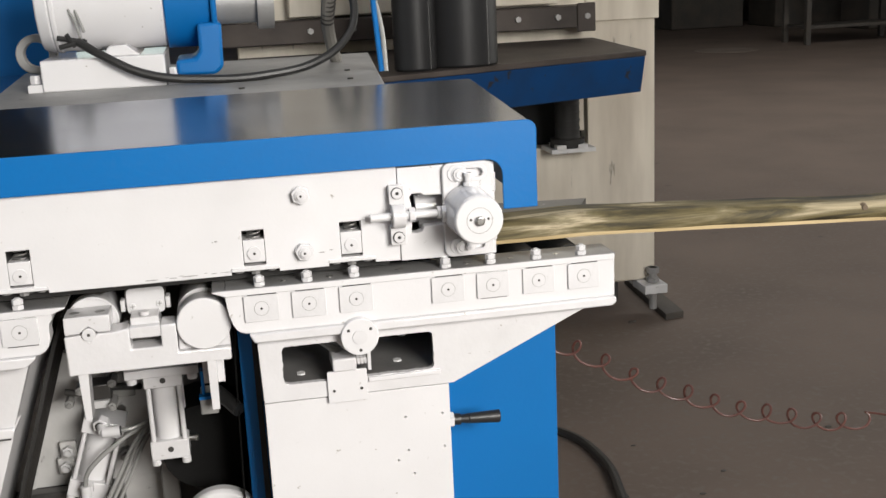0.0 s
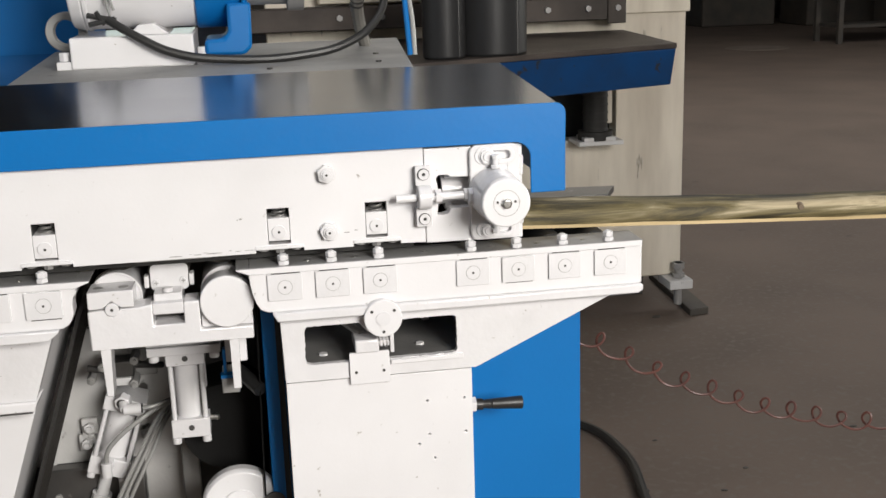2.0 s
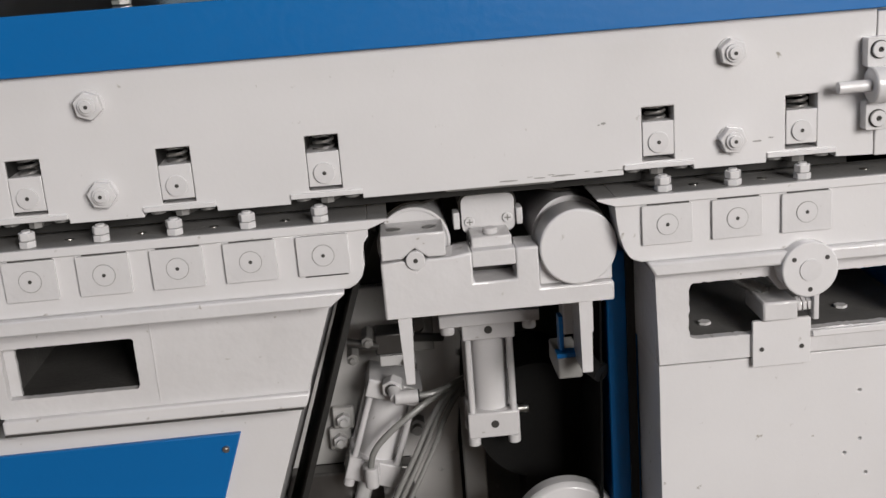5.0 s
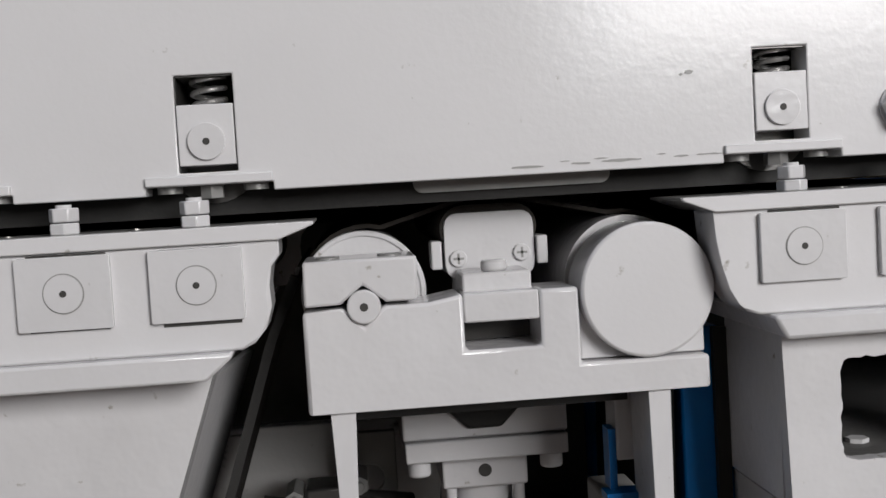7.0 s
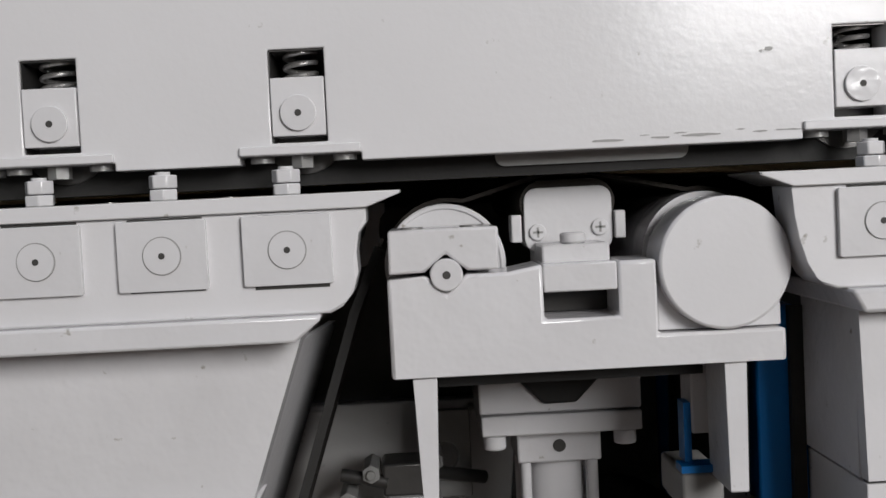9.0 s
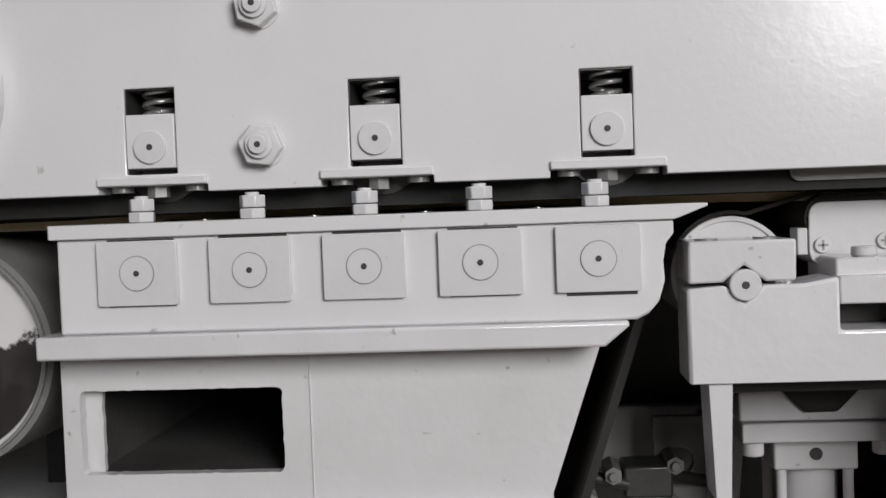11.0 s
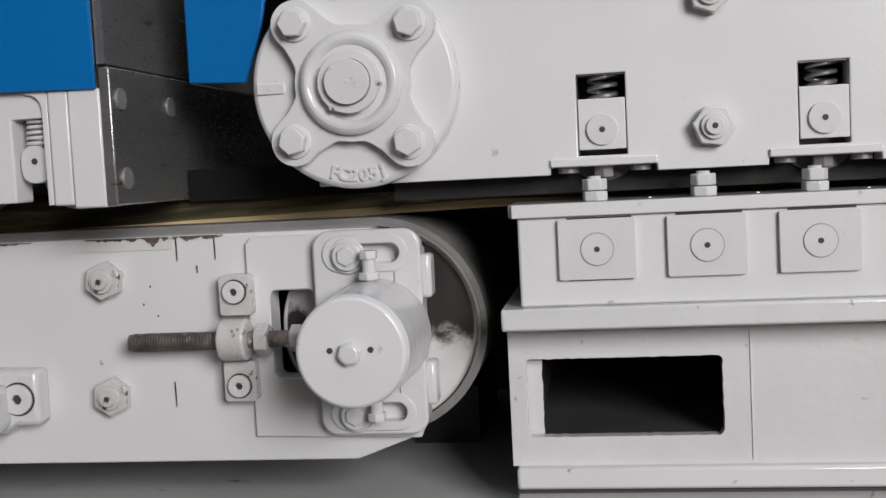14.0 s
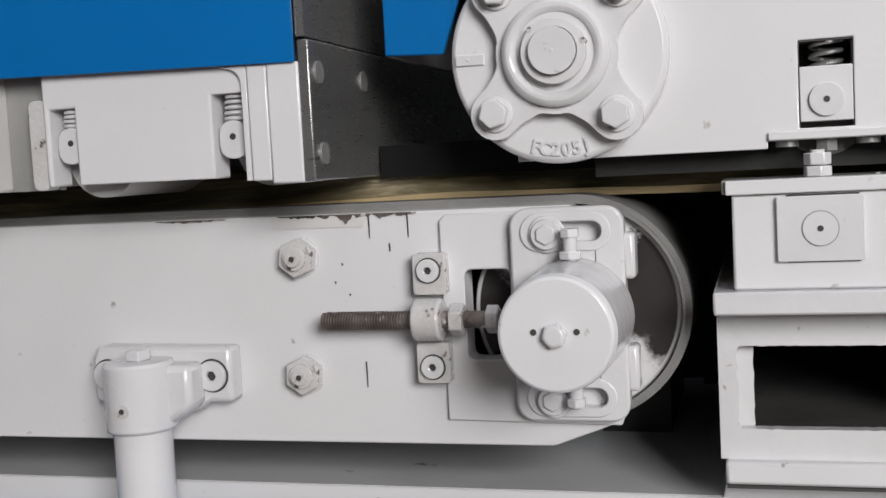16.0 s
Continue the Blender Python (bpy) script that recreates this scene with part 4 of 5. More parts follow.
part("roller_body", disc(B(), 0.2180, 1.0850, 0.0337, 0.056, 0.30, 56), WHITE_CAST, r2)
part("roller_back_plate", plate(B(), rect(0.1845, 0.2485, 1.0485, 1.0850), [], HY + 0.008, 0.03), WHITE_CAST, head, bevel=0.001)
pad = part("platen_holder", plate(B(), rect(0.1225, 0.1705, 1.0895, 1.1245, 0.0070, 4), [], 0.064, 0.10), WHITE_CAST, head, bevel=0.0012)
for dx in (-0.0282, 0.0282):
    part("holder_ear", box(B(), 0.146 + dx - 0.0028, 0.146 + dx + 0.0028, 0.060, 0.078, 1.0955, 1.1105), WHITE_CAST, pad, bevel=0.0008)
for x, z in ((0.1295, 1.1005), (0.1635, 1.1020)):
    s = part("cross_screw", disc(B(), x, z, 0.0046, 0.0620, 0.0645, 20), WHITE_CAST, pad, bevel=0.0006)
    part("screw_cross", box(box(B(), x - 0.0028, x + 0.0028, 0.0617, 0.0622, z - 0.0006, z + 0.0006), x - 0.0006, x + 0.0006, 0.0617, 0.0622, z - 0.0028, z + 0.0028), GREY_INNER, s)
part("platen_felt", plate(B(), hull_of([(0.133, 1.1160, 0.0125), (0.160, 1.1160, 0.0125)], 28), [], 0.066, 0.28), BELT, pad)
part("slide_block", box(B(), 0.1275, 0.1625, 0.030, 0.09, 1.0740, 1.0950), WHITE_CAST, head, bevel=0.0012)
part("slide_front", box(B(), 0.1262, 0.1638, HY + 0.001, 0.05, 1.0715, 1.0860), WHITE_CAST, head, bevel=0.001)
part("slide_pin", rod(B(), (0.1450, 0.040, 1.0950), (0.1450, 0.040, 1.1005), 0.0068, 20), WHITE_CAST, head, bevel=0.0012)
# black backing paints the shade in the notch
part("notch_back", box(B(), 0.1262, 0.1638, 0.052, 0.054, 1.0585, 1.0715), BLACK_HOLE, head)
part("left_leg", plate(B(), [(0.0580, 1.0316), (0.0705, 1.0316), (0.0685, 0.968), (0.0605, 0.968)], [], HY + 0.003, 0.052), WHITE_CAST, head, bevel=0.001)
part("right_leg", plate(B(), [(0.2170, 1.0316), (0.2285, 1.0316), (0.2275, 0.9635), (0.2180, 0.9635)], [], HY + 0.003, 0.060), WHITE_CAST, head, bevel=0.001)
part("leg_web", box(B(), 0.2090, 0.2370, 0.0605, 0.085, 0.9860, 1.0316), WHITE_CAST, head, bevel=0.0012)
part("cross_plate", box(B(), 0.0975, 0.2000, 0.152, 0.245, 0.9840, 1.0330), WHITE_CAST, head, bevel=0.0015)
# black bar that paints the shade under the head frame
part("cross_beam", box(B(), 0.0700, 0.2150, 0.056, 0.1515, 1.0200, 1.0300), RUBBER_AND_SHADE, head)
part("mount_plate", box(B(), 0.0985, 0.1995, 0.149, 0.248, 0.9705, 0.9832), WHITE_CAST, head, bevel=0.0012)
# solid black octagon in place of the darkness inside the recess
part("coupling_recess", rod(B(), (0.148, 0.1470, 1.0150), (0.148, 0.1530, 1.0150), 0.0270, 8, turn=0.39), RUBBER_AND_SHADE, head, bevel=0.002)
for x in (0.107, 0.190):
    part("mount_bolt", rod(B(), (x, 0.160, 0.9605), (x, 0.160, 0.9705), 0.0072, 18), WHITE_CAST, head, bevel=0.0015)
head.location.x -= 0.001

# sanding belt that runs over the head and down to the lower drum
sb = thing("sanding_belt", (0.10, 0.18, 0.30), "dark brown abrasive belt running over the sanding head", "sanding belt")


def strip(bm, pts, y0, y1, th=0.0022):
    """A thin band through points of x and z, in one piece."""
    rows = []
    for i, (x, z) in enumerate(pts):
        (xa, za), (xb, zb) = pts[max(0, i - 1)], pts[min(len(pts) - 1, i + 1)]
        d = Vector((xb - xa, zb - za)).normalized()
        nx, nz = -d.y * th, d.x * th
        rows.append([bm.verts.new(p) for p in ((x, y0, z), (x + nx, y0, z + nz), (x + nx, y1, z + nz), (x, y1, z))])
    for p, q in zip(rows, rows[1:]):
        for k in range(4):
            bm.faces.new((p[k], q[k], q[(k + 1) % 4], p[(k + 1) % 4]))
    bm.faces.new(rows[0]), bm.faces.new(rows[-1])
    return bm


part("upper_run", strip(B(), arc(0.080, 1.0855, 0.034, 155, 75, 8) + [(0.135, 1.131), (0.158, 1.131)] + arc(0.218, 1.0855, 0.034, 100, 8, 8), 0.072, 0.298), BELT, sb)
part("slack_run", strip(B(), [(-0.205, 0.36), (-0.0590, 0.80), (-0.0050, 0.9625), (0.028, 1.0606), (0.0445, 1.100)], 0.082, 0.298), BELT, sb)
# black instead of the belt's brown, painting its edge as shaded
part("tight_run", strip(B(), [(0.2517, 1.090), (0.2450, 0.80), (0.2380, 0.20)], 0.100, 0.298), DRUM_AND_SHADE, sb)
part("belt_edge", strip(B(), [(-0.203, 0.36), (-0.0573, 0.80), (-0.0035, 0.9625), (0.029, 1.0606), (0.0440, 1.095)], 0.066, 0.080, 0.0050), RUBBER_AND_SHADE, sb)

# inner wall and lower works behind the head
inn = thing("inner_works", (0.1, 0.35, 0.0), "grey painted inner wall of the machine", "machine frame")
part("inner_wall", plate(B(), [(-0.120, 0.744), (0.116, 0.744), (0.136, 0.962), (-0.045, 0.962)], [], 0.336, 0.350), INNER_WALL, inn, "dusty grey sheet of the inner wall", bevel=0.0015)
part("wall_flange", plate(B(), [(-0.045, 0.958), (-0.015, 0.958), (-0.074, 0.744), (-0.104, 0.744)], [], 0.332, 0.336), INNER_WALL, inn, bevel=0.001)
# rear wall painted dark for the shade behind the sanding head
part("rear_wall", box(B(), -0.32, 0.2550, 0.372, 0.39, 0.0, 1.115), INSIDE_SHADE, inn)
part("lower_panel", plate(B(), [(0.020, 0.50), (0.118, 0.50), (0.118, 0.752), (0.060, 0.752)], [], 0.340, 0.352), INNER_WALL, inn, bevel=0.002)
part("side_plate", plate(B(), [(0.056, 0.896), (0.096, 0.896), (0.096, 0.962), (0.056, 0.962)], [ring(0.076, 0.927, 0.0105, 24)], 0.290, 0.298), GREY_INNER, inn, "grey plate with a round hole", bevel=0.001)
for x, z in ((-0.016, 0.808), (-0.022, 0.782)):
    bb = part("wall_block", box(B(), x - 0.013, x + 0.012, 0.322, 0.332, z - 0.014, z + 0.013), INNER_WALL, inn, bevel=0.002)
    part("block_bolt", rod(rod(B(), (x, 0.322, z), (x, 0.312, z), 0.0085, 6), (x, 0.312, z), (x, 0.307, z), 0.0045, 12), LEDGE, bb)
part("black_drum", disc(B(), 0.198, 0.838, 0.066, 0.20, 0.303, 56), DRUM_AND_SHADE, inn, "black rubber-covered drum")
# black box added to keep the space below the drum dark
part("dark_guard", box(B(), 0.185, 0.252, 0.22, 0.30, 0.55, 0.840), DRUM_AND_SHADE, inn)
idl = part("idler_wheel", disc(disc(disc(B(), 0.2110, 0.7540, 0.0545, 0.112, 0.128, 56), 0.2110, 0.7540, 0.0510, 0.1065, 0.112, 56, 0.0545), 0.2110, 0.7540, 0.026, 0.1045, 0.1066, 48), WHITE, inn, "white idler wheel on an arm", bevel=0.002)
part("idler_axle", disc(disc(B(), 0.2085, 0.7480, 0.0165, 0.080, 0.1065, 32), 0.2085, 0.7480, 0.0085, 0.076, 0.080, 6), WHITE_CAST, idl, bevel=0.002)
part("idler_arm", plate(B(), hull_of([(0.2085, 0.7480, 0.0205), (0.1150, 0.7410, 0.0175)], 28), [], 0.086, 0.104), WHITE_CAST, idl, bevel=0.003)
part("arm_bolt", disc(disc(B(), 0.1150, 0.7410, 0.0100, 0.080, 0.086, 6), 0.1150, 0.7410, 0.0055, 0.077, 0.080, 14), WHITE_CAST, idl)
part("cabinet_hole", disc(B(), 0.2580, 0.7600, 0.0150, 0.0965, 0.0985, 28), BLACK_HOLE, inn)
part("grey_guide", box(B(), 0.120, 0.146, 0.290, 0.305, 0.50, 0.835), GREY_INNER, inn, bevel=0.002)
part("blue_bracket", box(B(), 0.2000, 0.2240, 0.054, 0.068, 0.9660, 0.9700), BLUE, inn, "blue painted steel bracket")
part("blue_upright", box(B(), 0.2040, 0.2080, 0.0625, 0.076, 0.9702, 1.0030), BLUE, inn, "blue painted steel bracket")
part("bracket_block", box(B(), 0.2005, 0.2235, 0.056, 0.110, 0.9440, 0.9658), GREY_INNER, inn, bevel=0.002)
part("brown_hose_end", rod(B(), (0.222, 0.14, 0.944), (0.250, 0.10, 0.928), 0.010, 16), BLACK_PLASTIC, inn)


def air_cylinder(name, x, y, z0, z1, tilt, label, w=0.027, grp="air cylinders", hh=0.040):
    """A tie-rod air cylinder that hangs with its lower head at z0."""
    c = thing(name, (0, 0, 0), label, "air cylinder", grp)
    hw = w
    top = part("upper_head", box(B(), -hw, hw, -hw, hw, z1 - z0 - hh, z1 - z0), WHITE_CAST, c, bevel=0.0016)
    part("port", disc(B(), 0, z1 - z0 - hh / 2, 0.0042, -hw - 0.0005, -hw + 0.001, 14), BLACK_HOLE, top)
    bot = part("lower_head", box(B(), -hw, hw, -hw, hw, 0.008, 0.036), WHITE_CAST, c, bevel=0.0016)
    part("port", disc(B(), 0.001, 0.023, 0.0042, -hw - 0.0005, -hw + 0.001, 14), BLACK_HOLE, bot)
    part("barrel", rod(B(), (0, 0, 0.036), (0, 0, z1 - z0 - hh), hw * 0.73, 36), WHITE, c)
    for sx in (-1, 1):
        for sy in (-1, 1):
            part("tie_rod", rod(B(), (sx * hw * 0.80, sy * hw * 0.80, 0.036), (sx * hw * 0.80, sy * hw * 0.80, z1 - z0 - hh), 0.0036, 12), WHITE_CAST, c)
            part("tie_nut", rod(B(), (sx * hw * 0.78, sy * hw * 0.78, -0.001), (sx * hw * 0.78, sy * hw * 0.78, 0.008), 0.0065, 14), WHITE_CAST, c, bevel=0.001)
    c.matrix_basis = pose(x, y, z0, 0, tilt, 0)
    return c


cy = air_cylinder("air_cylinder", 0.1475, 0.192, 0.832, 0.9704, 0, "white painted tie-rod air cylinder hung below the head", hh=0.0215)
part("elbow", rod(rod(B(), (0.027, 0, 0.026), (0.038, 0, 0.026), 0.0042, 12), (0.037, 0, 0.022), (0.037, 0, 0.030), 0.0036, 6), STEEL, cy)
PLACE[cy.name] = Vector((0, 0, 0))
cy2 = air_cylinder("air_cylinder", 0.007, 0.300, 0.739, 0.873, 18.3, "white painted air cylinder set at a slant, with air tubes", 0.031, hh=0.022)
ff = thing("air_fitting", (0.046, 0.26, 0.86), "white elbow air fittings with clear tubes on the slanted cylinder", "air fitting")
part("fitting_nut", rod(B(), (0.0465, 0.269, 0.869), (0.0440, 0.255, 0.866), 0.0125, 6), WHITE_CAST, ff, bevel=0.001)
part("nut_bore", rod(B(), (0.0440, 0.2552, 0.866), (0.0438, 0.2542, 0.8658), 0.0080, 18), BLACK_HOLE, ff)
part("elbow_body", rod(rod(B(), (0.0460, 0.258, 0.866), (0.0490, 0.246, 0.860), 0.0078, 18), (0.0460, 0.246, 0.860), (0.0720, 0.248, 0.8595), 0.0080, 18), WHITE_CAST, ff, bevel=0.001)
part("elbow_ring", rod(B(), (0.0720, 0.248, 0.8595), (0.0740, 0.248, 0.8595), 0.0074, 18), BLACK_PLASTIC, ff)
part("lower_fitting", rod(rod(B(), (0.0125, 0.270, 0.768), (0.0120, 0.255, 0.766), 0.0110, 6), (0.0120, 0.252, 0.752), (0.0125, 0.252, 0.776), 0.0078, 18), WHITE_CAST, ff, bevel=0.001)
tube("air_tube", [(0.074, 0.248, 0.8595), (0.088, 0.250, 0.8600), (0.104, 0.258, 0.862), (0.130, 0.285, 0.862)], 0.0034, AIR_TUBE, ff)
tube("air_tube", [(0.0125, 0.252, 0.776), (0.017, 0.248, 0.795), (0.034, 0.246, 0.816), (0.062, 0.250, 0.836), (0.098, 0.268, 0.852), (0.130, 0.290, 0.855)], 0.0036, AIR_TUBE, ff)
for k, m in ((0.0, 0.0), (0.009, 0.004), (0.018, 0.0), (0.005, 0.010)):
    tube("air_tube", [(-0.026 + k, 0.235 + m, 0.60), (0.026 + k, 0.236 + m, 0.72), (0.064 + k, 0.245 + m, 0.79), (0.094 + k * 0.8, 0.262 + m, 0.838), (0.120 + k * 0.6, 0.285, 0.856)], 0.0030, AIR_TUBE, ff)
sw = thing("limit_switch", (0.03, 0.26, 0.92), "dark grey limit switch on a bolted bracket", "limit switch")
part("switch_body", box(B(), 0.030, 0.066, 0.255, 0.290, 0.920, 0.944), DARK_STEEL, sw, bevel=0.002)
part("switch_base", box(B(), 0.034, 0.062, 0.252, 0.286, 0.908, 0.9196), LEDGE, sw, bevel=0.001)
part("switch_lever", rod(rod(B(), (0.000, 0.262, 0.936), (0.034, 0.258, 0.930), 0.0050, 12), (0.062, 0.262, 0.936), (0.105, 0.290, 0.922), 0.0050, 12), DARK_STEEL, sw)
for p in ((0.004, 0.262, 0.918), (0.022, 0.258, 0.938), (0.066, 0.250, 0.912), (0.068, 0.262, 0.944)):
    part("switch_bolt", rod(rod(B(), (p[0], p[1] + 0.03, p[2]), (p[0], p[1] - 0.008, p[2]), 0.0070, 6), (p[0], p[1] - 0.008, p[2]), (p[0], p[1] - 0.012, p[2]), 0.0035, 10), GREY_INNER, sw, bevel=0.0006)
sw.location.z -= 0.012
rl = thing("rod_linkage", (-0.02, 0.3, 0.60), "white clevis and rod below the slanted cylinder", "linkage")
part("clevis", box(B(), -0.046, 0.020, 0.278, 0.322, 0.660, 0.684), WHITE_CAST, rl, bevel=0.003)
part("clevis_boss", rod(B(), (-0.016, 0.300, 0.600), (-0.016, 0.300, 0.659), 0.020, 24), WHITE_CAST, rl, bevel=0.002)
for x in (-0.038, 0.012):
    part("clevis_bolt", rod(B(), (x, 0.288, 0.684), (x, 0.288, 0.692), 0.0065, 6), STEEL_TOP, rl)
part("piston_rod", rod(rod(B(), (-0.012, 0.300, 0.684), (0.006, 0.300, 0.742), 0.0095, 18), (-0.010, 0.300, 0.692), (-0.0055, 0.300, 0.706), 0.0150, 18), LEDGE, rl)
part("dark_bracket", box(B(), -0.100, 0.060, 0.310, 0.335, 0.50, 0.745), DARK_STEEL, rl, bevel=0.003)
part("link_rail", box(B(), 0.024, 0.034, 0.275, 0.300, 0.60, 0.745), LEDGE, rl, bevel=0.002)
for x, z in ((0.066, 0.815), (0.069, 0.790), (-0.072, 0.70)):
    part("side_bolt", rod(rod(B(), (x, 0.334, z), (x, 0.315, z), 0.0105, 6), (x, 0.315, z), (x, 0.305, z), 0.006, 12), GREY_INNER, rl)

# ---------------------------------------------------------------- lower belt conveyor
con = thing("lower_belt_conveyor", (-0.8, 0.2, 0.9416), "white lower belt conveyor with chipped paint at its edge", "belt conveyor")
CX, CZ = -0.3765, 1.0540
part("side_plate", plate(B(), [(-1.9, 1.1175), (-1.9, 0.9730), (-0.389, 0.9755), (-0.356, 0.9880), (-0.345, 1.000), (-0.345, 1.1030), (-0.375, 1.1165)],
                         [rect(-0.4385, -0.4100, 1.0270, 1.0815, 0.004, 3)], 0.027, 0.045), WHITE, con, bevel=0.001)
# black sheet in place of shade behind the conveyor's slot
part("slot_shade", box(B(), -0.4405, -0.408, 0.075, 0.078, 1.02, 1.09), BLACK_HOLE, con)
part("slide_base", plate(B(), [(-0.4520, 0.9910), (-0.349, 0.9890), (-0.345, 1.000), (-0.3450, 1.1010), (-0.372, 1.1140), (-0.4485, 1.1140), (-0.4520, 1.1100)],
                         [rect(-0.4380, -0.4105, 1.0275, 1.0810, 0.004, 3)], 0.0235, 0.0270), WHITE, con, bevel=0.001)
tension_slide(con, -0.3755, -0.3712, 1.0545, 0.022, True)
tension_screw(con, -0.4570, 1.0535, 0.0265, 0.066, 0.045, True)
for z in (1.0910, 1.0185):
    stud_nut(con, -0.5425, 0.027, z, 0.0122, 0.1 + z, mat=GRIMY)
    stud_nut(con, -0.93, 0.027, z, 0.0122, 0.5 + z)
part("chipped_strip", plate(B(), [(-0.560, 1.1165), (-0.560, 1.1085), (-0.500, 1.1085), (-0.497, 1.1165)], [], 0.0262, 0.027), WHITE_WORN, con)


def smear(x0, x1, z_top, depth, seed, mat):
    """An irregular stain that hangs from an edge."""
    n = 40
    low = []
    for i in range(n + 1):
        x = x0 + (x1 - x0) * i / n
        k = math.sin(math.pi * i / n) ** 0.5
        low.append((x, z_top - 0.0003 - depth * k * max(0.05, 0.45 + 0.9 * noise.noise((x * 130, seed, 0)) + 0.5 * noise.noise((x * 420, seed, 5)))))
    part("rust_stain", plate(B(), [(x1, z_top), (x0, z_top)] + low[1:-1], [], 0.0257, 0.0261), mat, con, "rusty brown stain along the edge")


smear(-0.556, -0.525, 1.1163, 0.0022, 1, DARK_STEEL)
smear(-0.530, -0.494, 1.1163, 0.0048, 2, RUSTY)
smear(-0.494, -0.466, 1.1163, 0.0038, 3, RUSTY)
smear(-0.640, -0.590, 1.1163, 0.0018, 4, RUSTY)
for x, z0, z1 in ((-0.4965, 1.1010, 1.1160), (-0.4720, 1.1010, 1.1150), (-0.503, 1.010, 1.026), (-0.484, 1.093, 1.098), (-0.515, 1.085, 1.0865), (-0.520, 1.074, 1.0755), (-0.511, 1.0665, 1.068)):
    part("scratch", plate(B(), [(x - 0.0005, z1), (x - 0.0003, (z0 + z1) / 2), (x - 0.0001, z0), (x + 0.0003, z0 + 0.0004), (x + 0.0004, (z0 + z1) / 2), (x + 0.0003, z1)], [], 0.0262, 0.0269), DARK_STEEL, con)
part("feed_belt", plate(plate(B(), hull_of([(CX, CZ, 0.0678), (-1.7, CZ, 0.0678)], 72), [hull_of([(CX, CZ, 0.0640), (-1.7, CZ, 0.0640)], 72)], 0.046, 0.34),
                        hull_of([(CX, CZ, 0.0645), (-1.7, CZ, 0.0645)], 72), [hull_of([(CX, CZ, 0.0625), (-1.7, CZ, 0.0625)], 72)], 0.043, 0.34), FEED_BELT, con, "grey woven feed belt")
DRUM = part("end_drum", disc(B(), CX, CZ, 0.0622, 0.050, 0.335, 72), DRUM_FACE, con, "white painted drum with worn dark patches", bevel=0.001, at=(CX, 0.19, CZ))
part("far_drum", disc(B(), -1.7, CZ, 0.0622, 0.046, 0.335, 40), GREY_INNER, con)
part("far_side_plate", box(B(), -1.9, -0.40, 0.345, 0.365, 0.973, 1.116), GREY_INNER, con)
part("support_foot", box(B(), -0.385, -0.335, 0.20, 0.34, 0.9416, 0.985), BLACK_PLASTIC, con)
for x in (-1.0, -1.6):
    part("support_foot", box(B(), x - 0.03, x + 0.03, 0.06, 0.34, 0.9416, 0.9735), DARK_STEEL, con)

# post with its clamp bracket in front of the conveyor
post = thing("clamp_post", (-0.640, -0.004, 0.0), "white painted round post in a cast clamp bracket", "post")
PX, PY = -0.6400, -0.006
part("post_tube", rod(B(), (PX, PY, 0.0), (PX, PY, 1.000), 0.0178, 36), WHITE, post)
part("clamp_sleeve", rod(B(), (PX, PY, 0.9905), (PX, PY, 1.0330), 0.0215, 40), WHITE_CAST, post, bevel=0.002)
part("top_bolt", rod(B(), (PX, PY, 1.0330), (PX, PY, 1.0395), 0.0078, 4, turn=0.6), WHITE_CAST, post, bevel=0.001)
part("clamp_plate", plate(B(), [(-0.682, 1.034), (-0.682, 1.003), (-0.670, 0.999), (-0.610, 0.998), (-0.602, 1.0035), (-0.586, 1.0035), (-0.586, 1.0380), (-0.679, 1.0390)], [], 0.010, 0.027), WHITE_CAST, post, bevel=0.003)
part("clamp_web", plate(B(), [(-0.640, 1.030), (-0.640, 0.995), (-0.617, 0.995), (-0.604, 1.004), (-0.604, 1.030)], [], -0.010, 0.012), WHITE_CAST, post, bevel=0.004)
cap_screw(post, -0.5985, 0.0100, 1.0205, 0.0095)
cap_screw(post, -0.6715, 0.0100, 1.0205, 0.0095)
gs = part("set_screw", disc(B(), PX, 1.006, 0.0044, PY - 0.0225, PY - 0.018, 16), GRIMY, post)
part("socket", disc(B(), PX, 1.006, 0.0018, PY - 0.0228, PY - 0.0222, 6), BLACK_HOLE, gs)

# ---------------------------------------------------------------- press roller box over the conveyor
pb = thing("press_roller_box", (-0.75, 0.1, 1.138), "blue and white press roller box with sprung rollers", "roller box")
YB = -0.040
part("blue_front", plate(B(), [(-1.5, 1.46), (-1.5, 1.2230), (-0.5095, 1.2028), (-0.5095, 1.46)], [], YB - 0.003, YB), BLUE, pb, "bright blue painted sheet front", bevel=0.001)
part("end_post", box(B(), -0.5275, -0.5085, YB, YB + 0.03, 1.1375, 1.2035), WHITE, pb, bevel=0.0012)
part("end_post_foot", box(B(), -0.5395, -0.5278, YB + 0.0005, YB + 0.03, 1.1395, 1.2035), WHITE, pb, bevel=0.001)
part("recess_panel", plate(B(), [(-0.6725, 1.2150), (-0.6725, 1.1420), (-0.6690, 1.1420), (-0.6690, 1.1870), (-0.6515, 1.1870), (-0.6515, 1.1420), (-0.5640, 1.1420), (-0.5640, 1.1890),
                                     (-0.5435, 1.1890), (-0.5435, 1.2150)], [], YB + 0.004, YB + 0.024), WHITE, pb, bevel=0.0012)
part("recess_edge", plate(B(), [(-0.5400, 1.1400), (-0.5400, 1.2035), (-0.5560, 1.2035)] + arc(-0.5520, 1.1935, 0.0085, 90, 0, 6) + [(-0.5432, 1.1400)], [], YB + 0.001, YB + 0.022), WHITE, pb, bevel=0.001)
